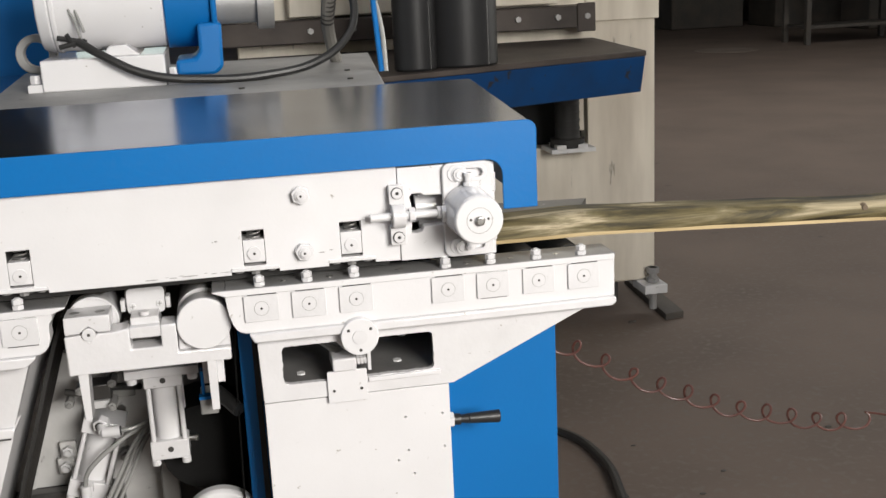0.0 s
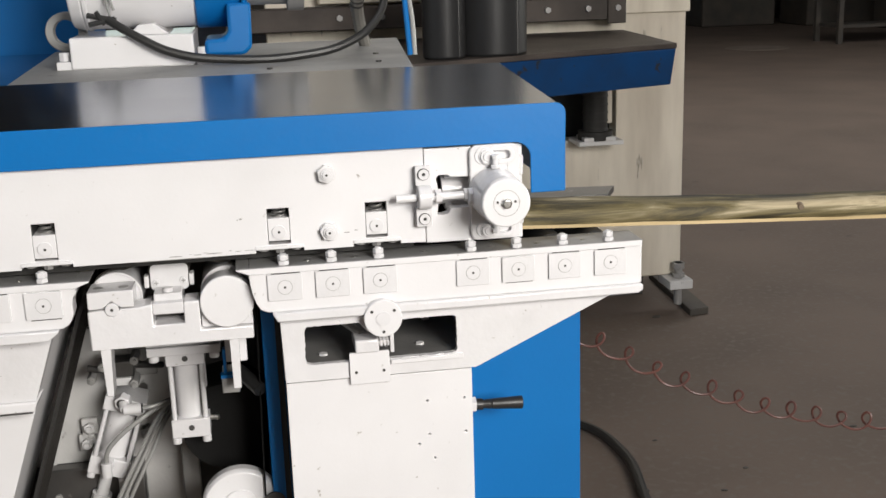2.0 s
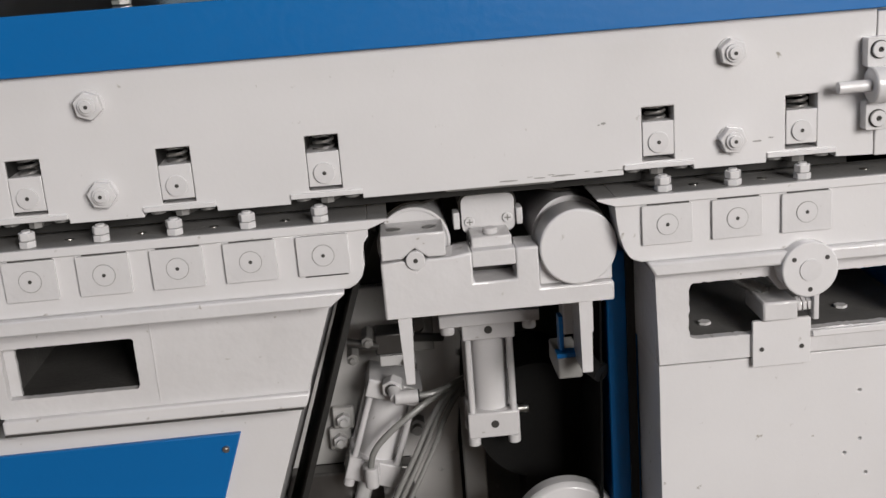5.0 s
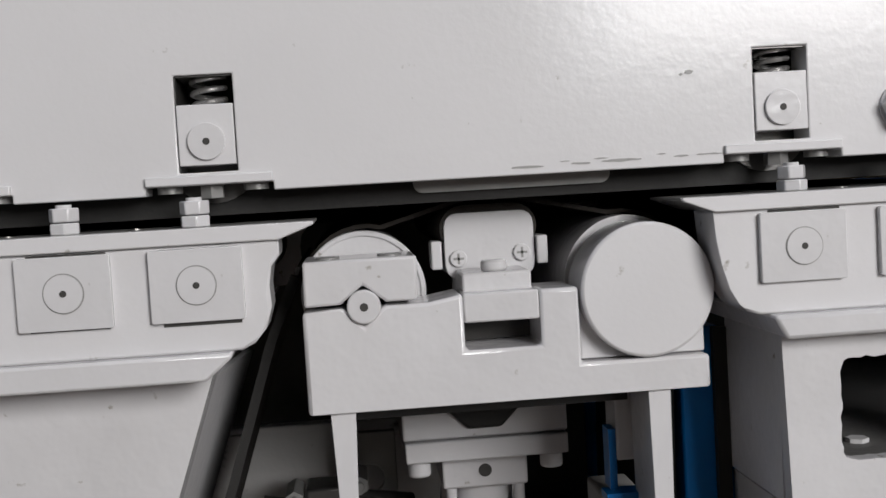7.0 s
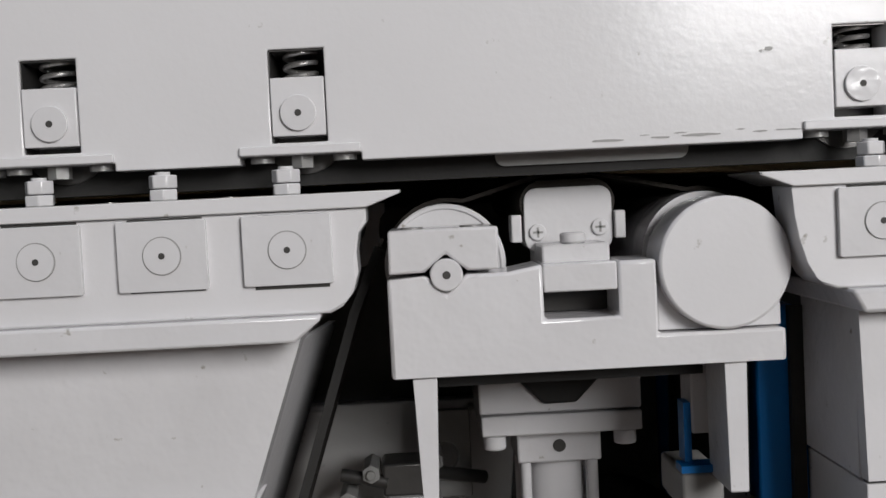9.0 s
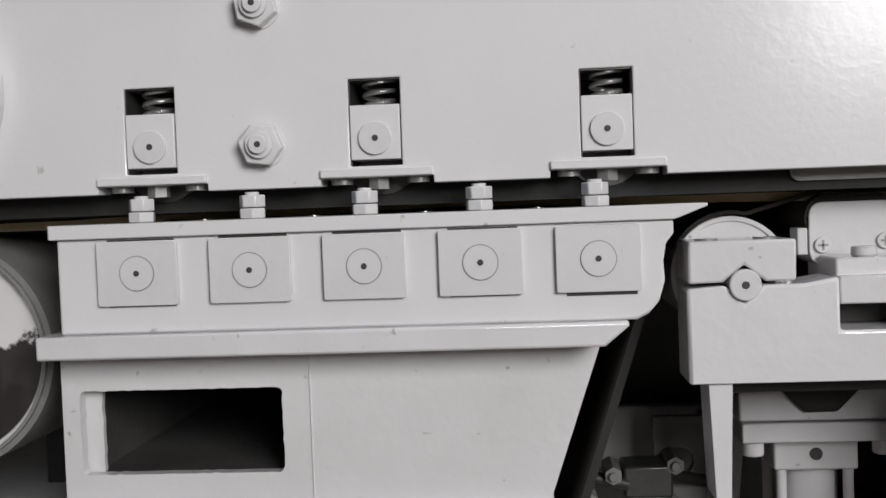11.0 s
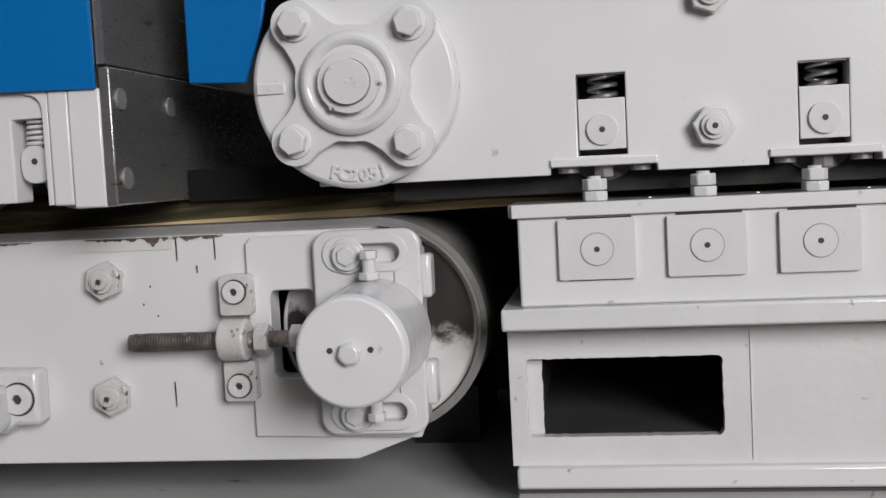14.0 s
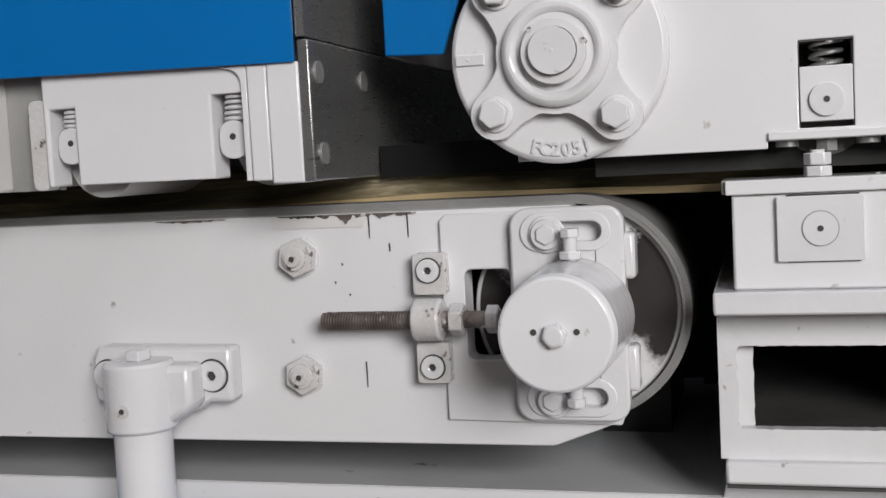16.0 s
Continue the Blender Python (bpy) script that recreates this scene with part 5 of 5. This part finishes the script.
part("left_post", plate(B(), rect(-0.6840, -0.6720, 1.1400, 1.1930, 0.004, 3), [], YB + 0.006, YB + 0.0158), GRIMY, pb, bevel=0.002)
part("recess_panel", box(B(), -0.7060, -0.6728, YB + 0.0165, YB + 0.022, 1.1400, 1.2150), GREY_INNER, pb)
part("left_wall", box(B(), -1.5, -0.7065, YB + 0.001, YB + 0.020, 1.1400, 1.2200), WHITE_WORN, pb, bevel=0.002)
for x, dz, rx, rz, ry in ((-0.6580, 0.0030, -0.6500, 1.1570, YB + 0.028), (-0.5535, 0.0012, -0.5535, 1.1590, YB + 0.060)):
    rb = part("roller_block", plate(B(), rect(x - 0.0085, x + 0.0085, 1.1515 + dz, 1.1730 + dz, 0.0075, 4), [], YB + 0.008, YB + 0.026), WHITE_CAST, pb, bevel=0.0008)
    part("centre_hole", disc(B(), x, 1.1640 + dz, 0.0019, YB + 0.0076, YB + 0.0082, 8), BLACK_HOLE, rb)
    # dark back panel puts the spring well's shade into the colour
    part("spring_well", box(B(), x - 0.014, x + 0.014, YB + 0.0265, YB + 0.0275, 1.160, 1.1920), DARK_STEEL, pb)
    tube("spring", coil_points((x, YB + 0.015, 1.1735 + dz), (x + 0.001, YB + 0.015, 1.1885), 0.0062, 4.5), 0.0011, WHITE_CAST, rb)
    part("hold_roller", rod(B(), (rx, ry, rz), (rx, 0.24, rz), 0.0230, 36), LEDGE, pb)
part("end_plate", box(B(), -0.5088, -0.5020, YB + 0.0005, 0.50, 1.1380, 1.2150), SHEET_DARK, pb, "dark bare steel end plate", bevel=0.001)
part("upper_end_plate", box(B(), -0.5088, -0.5040, YB + 0.0005, 0.50, 1.2165, 1.46), SHEET_DARK, pb)
for y, z in ((YB + 0.012, 1.1975), (YB + 0.085, 1.1965), (YB + 0.014, 1.1530)):
    part("end_bolt", rod(B(), (-0.5020, y, z), (-0.5005, y, z), 0.0062, 20), STEEL_TOP, pb)
part("box_body", box(B(), -1.5, -0.512, YB + 0.04, 0.32, 1.19, 1.46), GREY_INNER, pb)
part("black_clamp", box(B(), -0.745, -0.715, YB - 0.012, YB - 0.003, 1.190, 1.225), BLACK_PLASTIC, pb, bevel=0.003)

# tall blue guard that stands behind the roller box and the motor
bg = thing("blue_guard", (-0.45, 0.9, 0.0), "tall blue painted sheet guard behind the motor", "machine guard")
part("guard_sheet", plate(B(), [(-0.44, 0.0), (-0.06, 0.0), (-0.06, 1.555), (-0.44, 1.310)], [], 1.163, 1.20), BLUE, bg, bevel=0.003)
part("guard_flange", box(B(), -0.095, -0.06, 1.2005, 1.45, 0.0, 1.53), BLUE, bg, bevel=0.002)
hb = thing("hose_bundle", (-0.43, 0.75, 1.3235), "bundle of thick dark hoses lying on the polished sheet", "hoses")
for hx, hz, hr in ((-0.402, 0.020, 0.0195), (-0.440, 0.020, 0.0195), (-0.421, 0.053, 0.0185), (-0.455, 0.052, 0.017)):
    tube("hose", [(hx + 0.03, 0.46, 1.3235 + hz), (hx + 0.004, 0.62, 1.3235 + hz), (hx - 0.005, 0.80, 1.3235 + hz), (hx - 0.004, 1.10, 1.3235 + hz)], hr, HOSE, hb)

# ---------------------------------------------------------------- drive motor on the deck
mot = thing("drive_motor", (0.1, 0.75, 1.327), "white electric drive motor with a blue coupling housing", "motor")
MZ, MY = 1.485, 0.765
part("motor_plinth", box(B(), -0.032, 0.176, 0.655, 0.88, 1.327, 1.381), WHITE, mot, bevel=0.003)
part("motor_foot", plate(B(), [(0.068, 1.381), (0.082, 1.398), (0.110, 1.400), (0.135, 1.381)], [], 0.675, 0.84), WHITE_CAST, mot, bevel=0.003)
part("motor_body", rod(B(), (-0.010, MY, MZ), (0.182, MY, MZ), 0.096, 64), WHITE, mot, bevel=0.004)
part("end_bell", rod(rod(B(), (-0.033, MY, MZ), (-0.010, MY, MZ), 0.092, 64, 0.0985), (-0.010, MY, MZ), (0.0, MY, MZ), 0.0985, 64), WHITE, mot, bevel=0.003)
part("blue_bell", rod(rod(B(), (0.182, MY, MZ), (0.262, MY, MZ), 0.100, 64), (0.262, MY, MZ), (0.272, MY, MZ), 0.112, 64), BLUE, mot, "blue coupling housing", bevel=0.003)
part("blue_foot", plate(B(), [(0.194, 1.342), (0.262, 1.340), (0.276, 1.352), (0.278, 1.430), (0.236, 1.430), (0.236, 1.382), (0.228, 1.370), (0.194, 1.368)], [], 0.665, 0.82), BLUE, mot, bevel=0.006)
part("pulley", plate(B(), ring(-0.055, 1.385, 0.036, 36), [ring(-0.055, 1.385, 0.022, 30)], 0.79, 0.82), GREY_INNER, mot, bevel=0.002)
for x, y in ((-0.045, 0.66), (0.190, 0.66)):
    part("foot_clamp", rod(box(B(), x - 0.012, x + 0.014, y, y + 0.10, 1.327, 1.341), (x, y + 0.02, 1.341), (x, y + 0.02, 1.356), 0.010, 6), WHITE_CAST, mot, bevel=0.001)
part("gear_shaft", rod(rod(B(), (0.272, MY, 1.462), (0.345, MY, 1.462), 0.040, 36), (0.345, MY, 1.462), (0.375, MY, 1.462), 0.052, 24), STEEL_TOP, mot)
part("wire_tie", rod(rod(rod(B(), (0.002, 0.655, 1.418), (0.050, 0.655, 1.408), 0.0048, 8), (0.004, 0.652, 1.402), (0.048, 0.655, 1.411), 0.0045, 8), (0.018, 0.650, 1.424), (0.030, 0.655, 1.402), 0.0040, 8), BLACK_PLASTIC, mot)
tube("wire_loop", [(0.040, 0.665, 1.412), (0.034, 0.668, 1.440), (0.028, 0.675, 1.470), (0.036, 0.672, 1.455), (0.046, 0.668, 1.425)], 0.0025, AIR_TUBE, mot)
cab = thing("power_cable", (0.3, 0.66, 1.327), "dark grey power cable with black tape, looping to the motor", "cable")
tube("cable", [(0.035, 0.655, 1.410), (0.075, 0.64, 1.385), (0.140, 0.63, 1.352), (0.24, 0.63, 1.336), (0.36, 0.64, 1.337), (0.44, 0.66, 1.352), (0.495, 0.69, 1.385), (0.520, 0.72, 1.43), (0.512, 0.74, 1.475), (0.490, 0.75, 1.490)], 0.0075, HOSE, cab)
rib = tube("conduit", [(0.505, 0.95, 1.33), (0.492, 0.90, 1.37), (0.482, 0.84, 1.42), (0.486, 0.79, 1.47), (0.505, 0.75, 1.50), (0.530, 0.74, 1.52)], 0.0125, RIBBED, cab, "ribbed grey conduit")
tube("blue_air_line", [(0.552, 0.69, 1.56), (0.551, 0.685, 1.46), (0.553, 0.675, 1.40), (0.556, 0.66, 1.327)], 0.0050, BLUE, cab)
for k in range(7):
    part("conduit_band", rod(B(), (0.4815 + 0.0006 * k, 0.846 - 0.008 * k, 1.412 + 0.0085 * k), (0.4817 + 0.0006 * k, 0.8445 - 0.008 * k, 1.4145 + 0.0085 * k), 0.0136, 18), DARK_STEEL, cab)
tube("grey_line", [(0.522, 0.72, 1.52), (0.548, 0.70, 1.475), (0.562, 0.68, 1.41), (0.564, 0.66, 1.327)], 0.0045, AIR_TUBE, cab)

# ---------------------------------------------------------------- timber going through
TM = thing("timber_plank", (0.0, 0.12, 1.127), "rough greenish-yellow sawn timber plank with bark and knots", "plank")


def plank():
    b, c = B(), B()
    n = 230
    last = None
    low = None
    for i in range(n + 1):
        x = -1.25 + 4.6 * i / n
        w = noise.noise((x * 1.7, 0.3, 0.0)) * 0.005 + noise.noise((x * 11, 1.3, 0.0)) * 0.0020
        h = 0.0235 + noise.noise((x * 2.2, 5.0, 0)) * 0.006 + noise.noise((x * 9, 2.0, 0)) * 0.0022
        d = 0.006 - 0.039 * max(0.0, x - 0.20)
        y0 = 0.078 + w
        sec = [(x, y0 + 0.000, 1.1310 + d), (x, y0 - 0.004, 1.1330 + d + h * 0.35), (x, y0 + 0.000, 1.1330 + d + h * 0.78), (x, y0 + 0.010, 1.1330 + d + h), (x, y0 + 0.058, 1.1330 + d + h), (x, y0 + 0.066, 1.1330 + d)]
        ring_now = [b.verts.new(p) for p in sec]
        e = 0.0012 * noise.noise((x * 14, 9, 0))
        low_now = [c.verts.new(p) for p in ((x, y0 - 0.0015, 1.1275 + d), (x, y0 - 0.0022, 1.1322 + d + e), (x, y0 + 0.02, 1.1322 + d + e), (x, y0 + 0.066, 1.1275 + d))]
        if last:
            for k in range(6):
                b.faces.new((last[k], ring_now[k], ring_now[(k + 1) % 6], last[(k + 1) % 6]))
            for k in range(4):
                c.faces.new((low[k], low_now[k], low_now[(k + 1) % 4], low[(k + 1) % 4]))
        else:
            b.faces.new(ring_now), c.faces.new(low_now)
        last, low = ring_now, low_now
    b.faces.new(last), c.faces.new(low)
    part("bark_side", b, TIMBER, TM, smooth=70)
    part("sawn_edge", c, SAWN, TM, "pale freshly sawn lower edge", smooth=70)
    for x, z, r in ((0.62, 1.148, 0.004), (0.86, 1.146, 0.006), (1.36, 1.146, 0.006), (1.75, 1.14, 0.005)):
        d = 0.006 - 0.039 * max(0.0, x - 0.20)
        part("knot", disc(B(), x, z + d, r, 0.0725, 0.080, 18, r * 1.6), CLUTTER_WOOD, TM)


plank()
gp = thing("guide_plate", (0.70, 0.3, 1.12), "grey steel guide plate at the infeed end", "guide plate")
part("guide_sheet", slab(B(), [(0.60, 0.27), (0.80, 0.27), (0.83, 0.33), (0.60, 0.36)], 1.122, 1.132), DARK_STEEL, gp, bevel=0.001)

# ---------------------------------------------------------------- press behind the machine
prs = thing("old_press", (1.2, 2.7, 0.0), "old cream press with a blue-edged table", "press")
PYF = 3.05
col = part("press_column", plate(B(), [(0.35, 0.148), (2.047, 0.148), (2.047, 2.6), (0.35, 2.6)], [rect(0.55, 1.755, 0.758, 1.03)], PYF, PYF + 0.10), CREAM, prs, "stained cream painted column", bevel=0.006)
part("press_body", box(B(), 0.40, 2.0, PYF + 0.16, PYF + 0.80, 0.12, 2.6), CREAM, prs)
# black sheet for the shade inside the press opening
part("opening_shade", box(B(), 0.5, 1.78, PYF + 0.14, PYF + 0.158, 0.70, 1.08), RUBBER_AND_SHADE, prs)
part("press_panel", box(B(), 1.745, 2.062, PYF - 0.012, PYF, 1.262, 2.6), CREAM, prs, bevel=0.004)
part("press_table", slab(B(), [(0.35, 1.774), (1.695, 2.25), (1.775, PYF - 0.02), (0.35, PYF - 0.02)], 1.182, 1.200), PRESS_TOP, prs, "worn dark steel table", bevel=0.003)
b = plate(B(), [(0.28, 1.062), (1.672, 1.062), (1.693, 1.182), (0.28, 1.182)], [], 2.252, 2.282)
bmesh.ops.rotate(b, verts=b.verts, cent=(1.693, 2.252, 0), matrix=Matrix.Rotation(radians(19.5), 3, 'Z'))
part("table_edge", b, BLUE_OLD, prs, "scuffed blue painted table edge", bevel=0.003)
part("table_side", box(B(), 1.64, 1.672, 2.300, PYF - 0.03, 1.07, 1.182), BLUE_OLD, prs)
part("ram_bar", box(box(B(), 0.20, 1.735, PYF - 0.16, PYF, 1.250, 1.335), 1.66, 1.735, PYF - 0.17, PYF - 0.16, 1.235, 1.345), PRESS_TOP, prs, bevel=0.004)
for x in (0.62, 0.78, 1.42, 1.58, 1.70):
    part("bar_bolt", disc(B(), x, 1.295, 0.012, PYF - 0.178, PYF - 0.16, 6), STEEL_TOP, prs)
part("ram_plate", box(B(), 0.55, 1.60, PYF - 0.10, PYF - 0.02, 1.345, 1.70), CREAM, prs, bevel=0.004)
part("jack_screw", rod(rod(B(), (1.632, PYF - 0.10, 0.81), (1.632, PYF - 0.10, 1.06), 0.050, 28), (1.632, PYF - 0.10, 0.775), (1.632, PYF - 0.10, 0.81), 0.070, 28), RUBBER_AND_SHADE, prs)
for k in range(7):
    part("bellows_fold", rod(B(), (1.632, PYF - 0.10, 0.815 + 0.033 * k), (1.632, PYF - 0.10, 0.836 + 0.033 * k), 0.053, 28, 0.046), RUBBER_AND_SHADE, prs)
part("jack_foot", box(box(B(), 1.548, 1.733, PYF - 0.16, PYF - 0.005, 0.756, 0.774), 1.568, 1.698, PYF - 0.165, PYF - 0.05, 0.774, 0.790), LEDGE, prs, bevel=0.002)
part("side_strip", box(B(), 1.676, 1.716, PYF - 0.06, PYF - 0.01, 0.83, 1.05), CREAM, prs)
part("foot_bar", slab(B(), [(2.040, 2.905), (2.129, 2.922), (2.160, 3.50), (2.075, 3.50)], 0.0, 0.030), CLUTTER, prs, bevel=0.003)
lf = part("levelling_foot", rod(rod(rod(B(), (2.020, 3.00, 0.03), (2.020, 3.00, 0.215), 0.017, 20), (2.020, 3.00, 0.190), (2.020, 3.00, 0.215), 0.027, 6), (2.020, 3.00, 0.152), (2.020, 3.00, 0.170), 0.027, 6), STEEL_TOP, prs)
part("foot_lug", box(B(), 1.965, 2.068, 2.95, 3.10, 0.108, 0.1475), LEDGE, prs, bevel=0.004)
part("plinth", box(B(), 0.38, 1.96, PYF + 0.22, PYF + 0.78, 0.0, 0.12), DARK_STEEL, prs)

# dark film rolls that stand on the press table
def film_roll(x, y, r, h):
    t = thing("film_roll", (x, y, 1.2), "roll of black sheet material standing on the press table", "roll", "rolls on the press table")
    part("roll_wrap", rod(B(), (x, y, 1.2), (x, y, 1.2 + h), r, 48), ROLL, t, bevel=0.008)
    part("loose_edge", box(B(), x + r * 0.55, x + r * 0.58, y - r * 0.835, y - r * 0.80, 1.205, 1.2 + h - 0.01), HOSE, t)
    part("core", rod(B(), (x, y, 1.2 + h), (x, y, 1.203 + h), r * 0.3, 24), CLUTTER_WOOD, t)


film_roll(0.867, 2.062, 0.066, 0.85)
film_roll(1.031, 2.139, 0.113, 0.90)

# ---------------------------------------------------------------- hoses on the floor
ch = thing("coiled_air_hose", (1.6, 1.6, 0.0), "thin red-brown coiled air hose sagging above the floor", "air hose")
pts = []
turns, per = 17, 12
for i in range(13 * per + 1):
    u = i / (turns * per)
    ax = Vector((0.964 + 1.387 * u, 1.30 + 0.10 * u, 0.612 - 0.98 * u + 0.51 * u * u))
    a = 2 * math.pi * i / per
    rr = 0.026 + 0.004 * math.sin(i * 0.37)
    pts.append(ax + Vector((-0.024 * math.sin(a), 0.012 * math.sin(a), rr * math.cos(a))))
pts = [Vector((0.705, 0.60, 0.80)), Vector((0.80, 0.95, 0.76)), Vector((0.88, 1.22, 0.70))] + pts + [Vector((2.16, 1.39, 0.150)), Vector((2.40, 1.41, 0.125)), Vector((2.75, 1.44, 0.055)), Vector((3.1, 1.45, 0.004)), Vector((3.5, 1.45, 0.004))]
tube("coil", pts, 0.0036, COIL, ch, seg=2)
bh = thing("black_floor_hose", (1.1, 1.2, 0.0), "thick black rubber hose lying on the concrete floor", "hose")
HS = Vector((-0.035, 0.09, 0.0))
tube("hose", [Vector(p) + HS for p in [(0.66, 1.90, 0.020), (0.95, 1.93, 0.021), (1.14, 1.91, 0.021), (1.29, 1.78, 0.021), (1.345, 1.56, 0.021), (1.315, 1.30, 0.021), (1.235, 0.95, 0.021), (1.16, 0.55, 0.021)]], 0.0155, HOSE, bh, seg=14)
for x, y, r, s in ((1.90, 2.93, 0.020, 1), (1.30, 1.43, 0.018, 2), (1.52, 1.38, 0.012, 3), (1.64, 1.50, 0.010, 4), (1.10, 1.50, 0.03, 5), (2.1, 1.7, 0.012, 6), (1.45, 1.75, 0.010, 7)):
    b = B()
    bmesh.ops.create_icosphere(b, subdivisions=2, radius=r * 0.7, matrix=Matrix.Translation((x, y, r * 0.2)) @ Matrix.Diagonal((1.3, 0.8, 0.35, 1)))
    for v in b.verts:
        v.co += Vector((noise.noise(v.co * 60 + Vector((s, 0, 0))), noise.noise(v.co * 60 + Vector((0, s, 0))), 0)) * r * 0.4
    tagged(part("wood_chip", b, CLUTTER), "small dark wood chip on the concrete floor", "wood chip", "chips on the floor")

# ---------------------------------------------------------------- far end of the hall
def far_bench(x, y, w, d, h, lab):
    t = thing("work_bench", (x, y, 0.0), lab, "work bench", "far benches")
    part("bench_top", box(B(), x - w / 2, x + w / 2, y - d / 2, y + d / 2, h - 0.07, h), CLUTTER_WOOD, t, bevel=0.01)
    for sx in (-1, 1):
        for sy in (-1, 1):
            part("leg", box(B(), x + sx * (w / 2 - 0.08) - 0.04, x + sx * (w / 2 - 0.08) + 0.04, y + sy * (d / 2 - 0.08) - 0.04, y + sy * (d / 2 - 0.08) + 0.04, 0.0, h - 0.07), CLUTTER, t)
    part("shelf", box(B(), x - w / 2 + 0.1, x + w / 2 - 0.1, y - d / 2 + 0.1, y + d / 2 - 0.1, 0.25, 0.30), CLUTTER, t)
    return t


def far_machine(x, y, w, d, h, lab):
    t = thing("workshop_machine", (x, y, 0.0), lab, "machine", "far machines")
    part("machine_body", box(B(), x - w / 2, x + w / 2, y - d / 2, y + d / 2, 0.0, h), CLUTTER, t, bevel=0.03)
    part("machine_top", box(B(), x - w / 2 - 0.08, x + w / 2 + 0.08, y - d / 2 - 0.08, y + d / 2 + 0.08, h, h + 0.08), PRESS_TOP, t, bevel=0.02)
    part("machine_post", box(B(), x - w * 0.2, x + w * 0.2, y, y + d * 0.4, h + 0.08, h + 0.9), CLUTTER, t, bevel=0.03)
    return t


for x, y, w, h in ((10.4, 21.4, 1.6, 1.1), (12.4, 20.6, 1.8, 1.0)):
    far_machine(x, y, w, 1.2, h, "dark machine in the shade at the far end")
# dark cabinets added to cover the bright far wall and darken it
for x, y, w, h in ((9.6, 28.6, 1.6, 1.9), (11.8, 27.4, 1.5, 1.8), (13.0, 24.6, 1.3, 1.7), (12.9, 18.4, 1.2, 1.6), (6.6, 29.6, 1.5, 1.6)):
    far_machine(x, y, w, 1.0, h, "tall dark cabinet added to keep the far end dark")
far_bench(10.62, 15.9, 1.95, 0.9, 0.85, "dark wooden bench loaded with timber")
far_bench(11.2, 23.2, 2.2, 1.0, 0.95, "dark wooden bench beside the side wall")
rnd = random.Random(3)
for i, (x, y, z) in enumerate([(10.6, 15.9, 0.85)] + [(4.6 + k * 1.3, 30.4, 0.0) for k in range(6)]):
    t = thing("timber_stack", (x, y, z), "stack of sawn boards on the bench" if z else "stack of sawn boards in the shade", "timber stack", "stacks at the far end")
    for k in range(2 if z else 6):
        part("board", box(B(), x - 0.85 + rnd.uniform(-.05, .05), x + 0.85 + rnd.uniform(-.05, .05), y - 0.35, y + 0.35, z + k * 0.14, z + k * 0.14 + 0.12), CLUTTER_WOOD if k % 2 or z else CLUTTER, t)
mh = part("floor_patch", rod(B(), (8.3, 15.5, 0.0), (8.3, 15.5, 0.004), 0.50, 40), CONCRETE_PALE)
tagged(mh, "worn pale round cover plate let into the floor", "floor cover")


# ---------------------------------------------------------------- what moves
def motions():
    speed = 0.075
    walk(TM, [(t, pose(0.55 - speed * t, 0.12, 1.127 - drop, 0, tip, 0)) for t, tip, drop in ((0.0, 0.0, 0.0), (4.0, 0.0, 0.0), (8.0, -0.65, 0.002), (12.0, -1.15, 0.010), (16.0, -1.5, 0.018))])
    base_drum = PLACE[DRUM.name] - PLACE[con.name]
    walk(DRUM, [(t / 2, pose(*base_drum, 0, -80.0 * (t / 2 - 14.0), 0)) for t in range(33)])
    base_shaft = PLACE[SHAFT.name] - PLACE[up.name]
    walk(SHAFT, [(t / 2, pose(*base_shaft, 0, 110.0 * (t / 2 - 16.0) - 77.0, 0)) for t in range(33)])


motions()
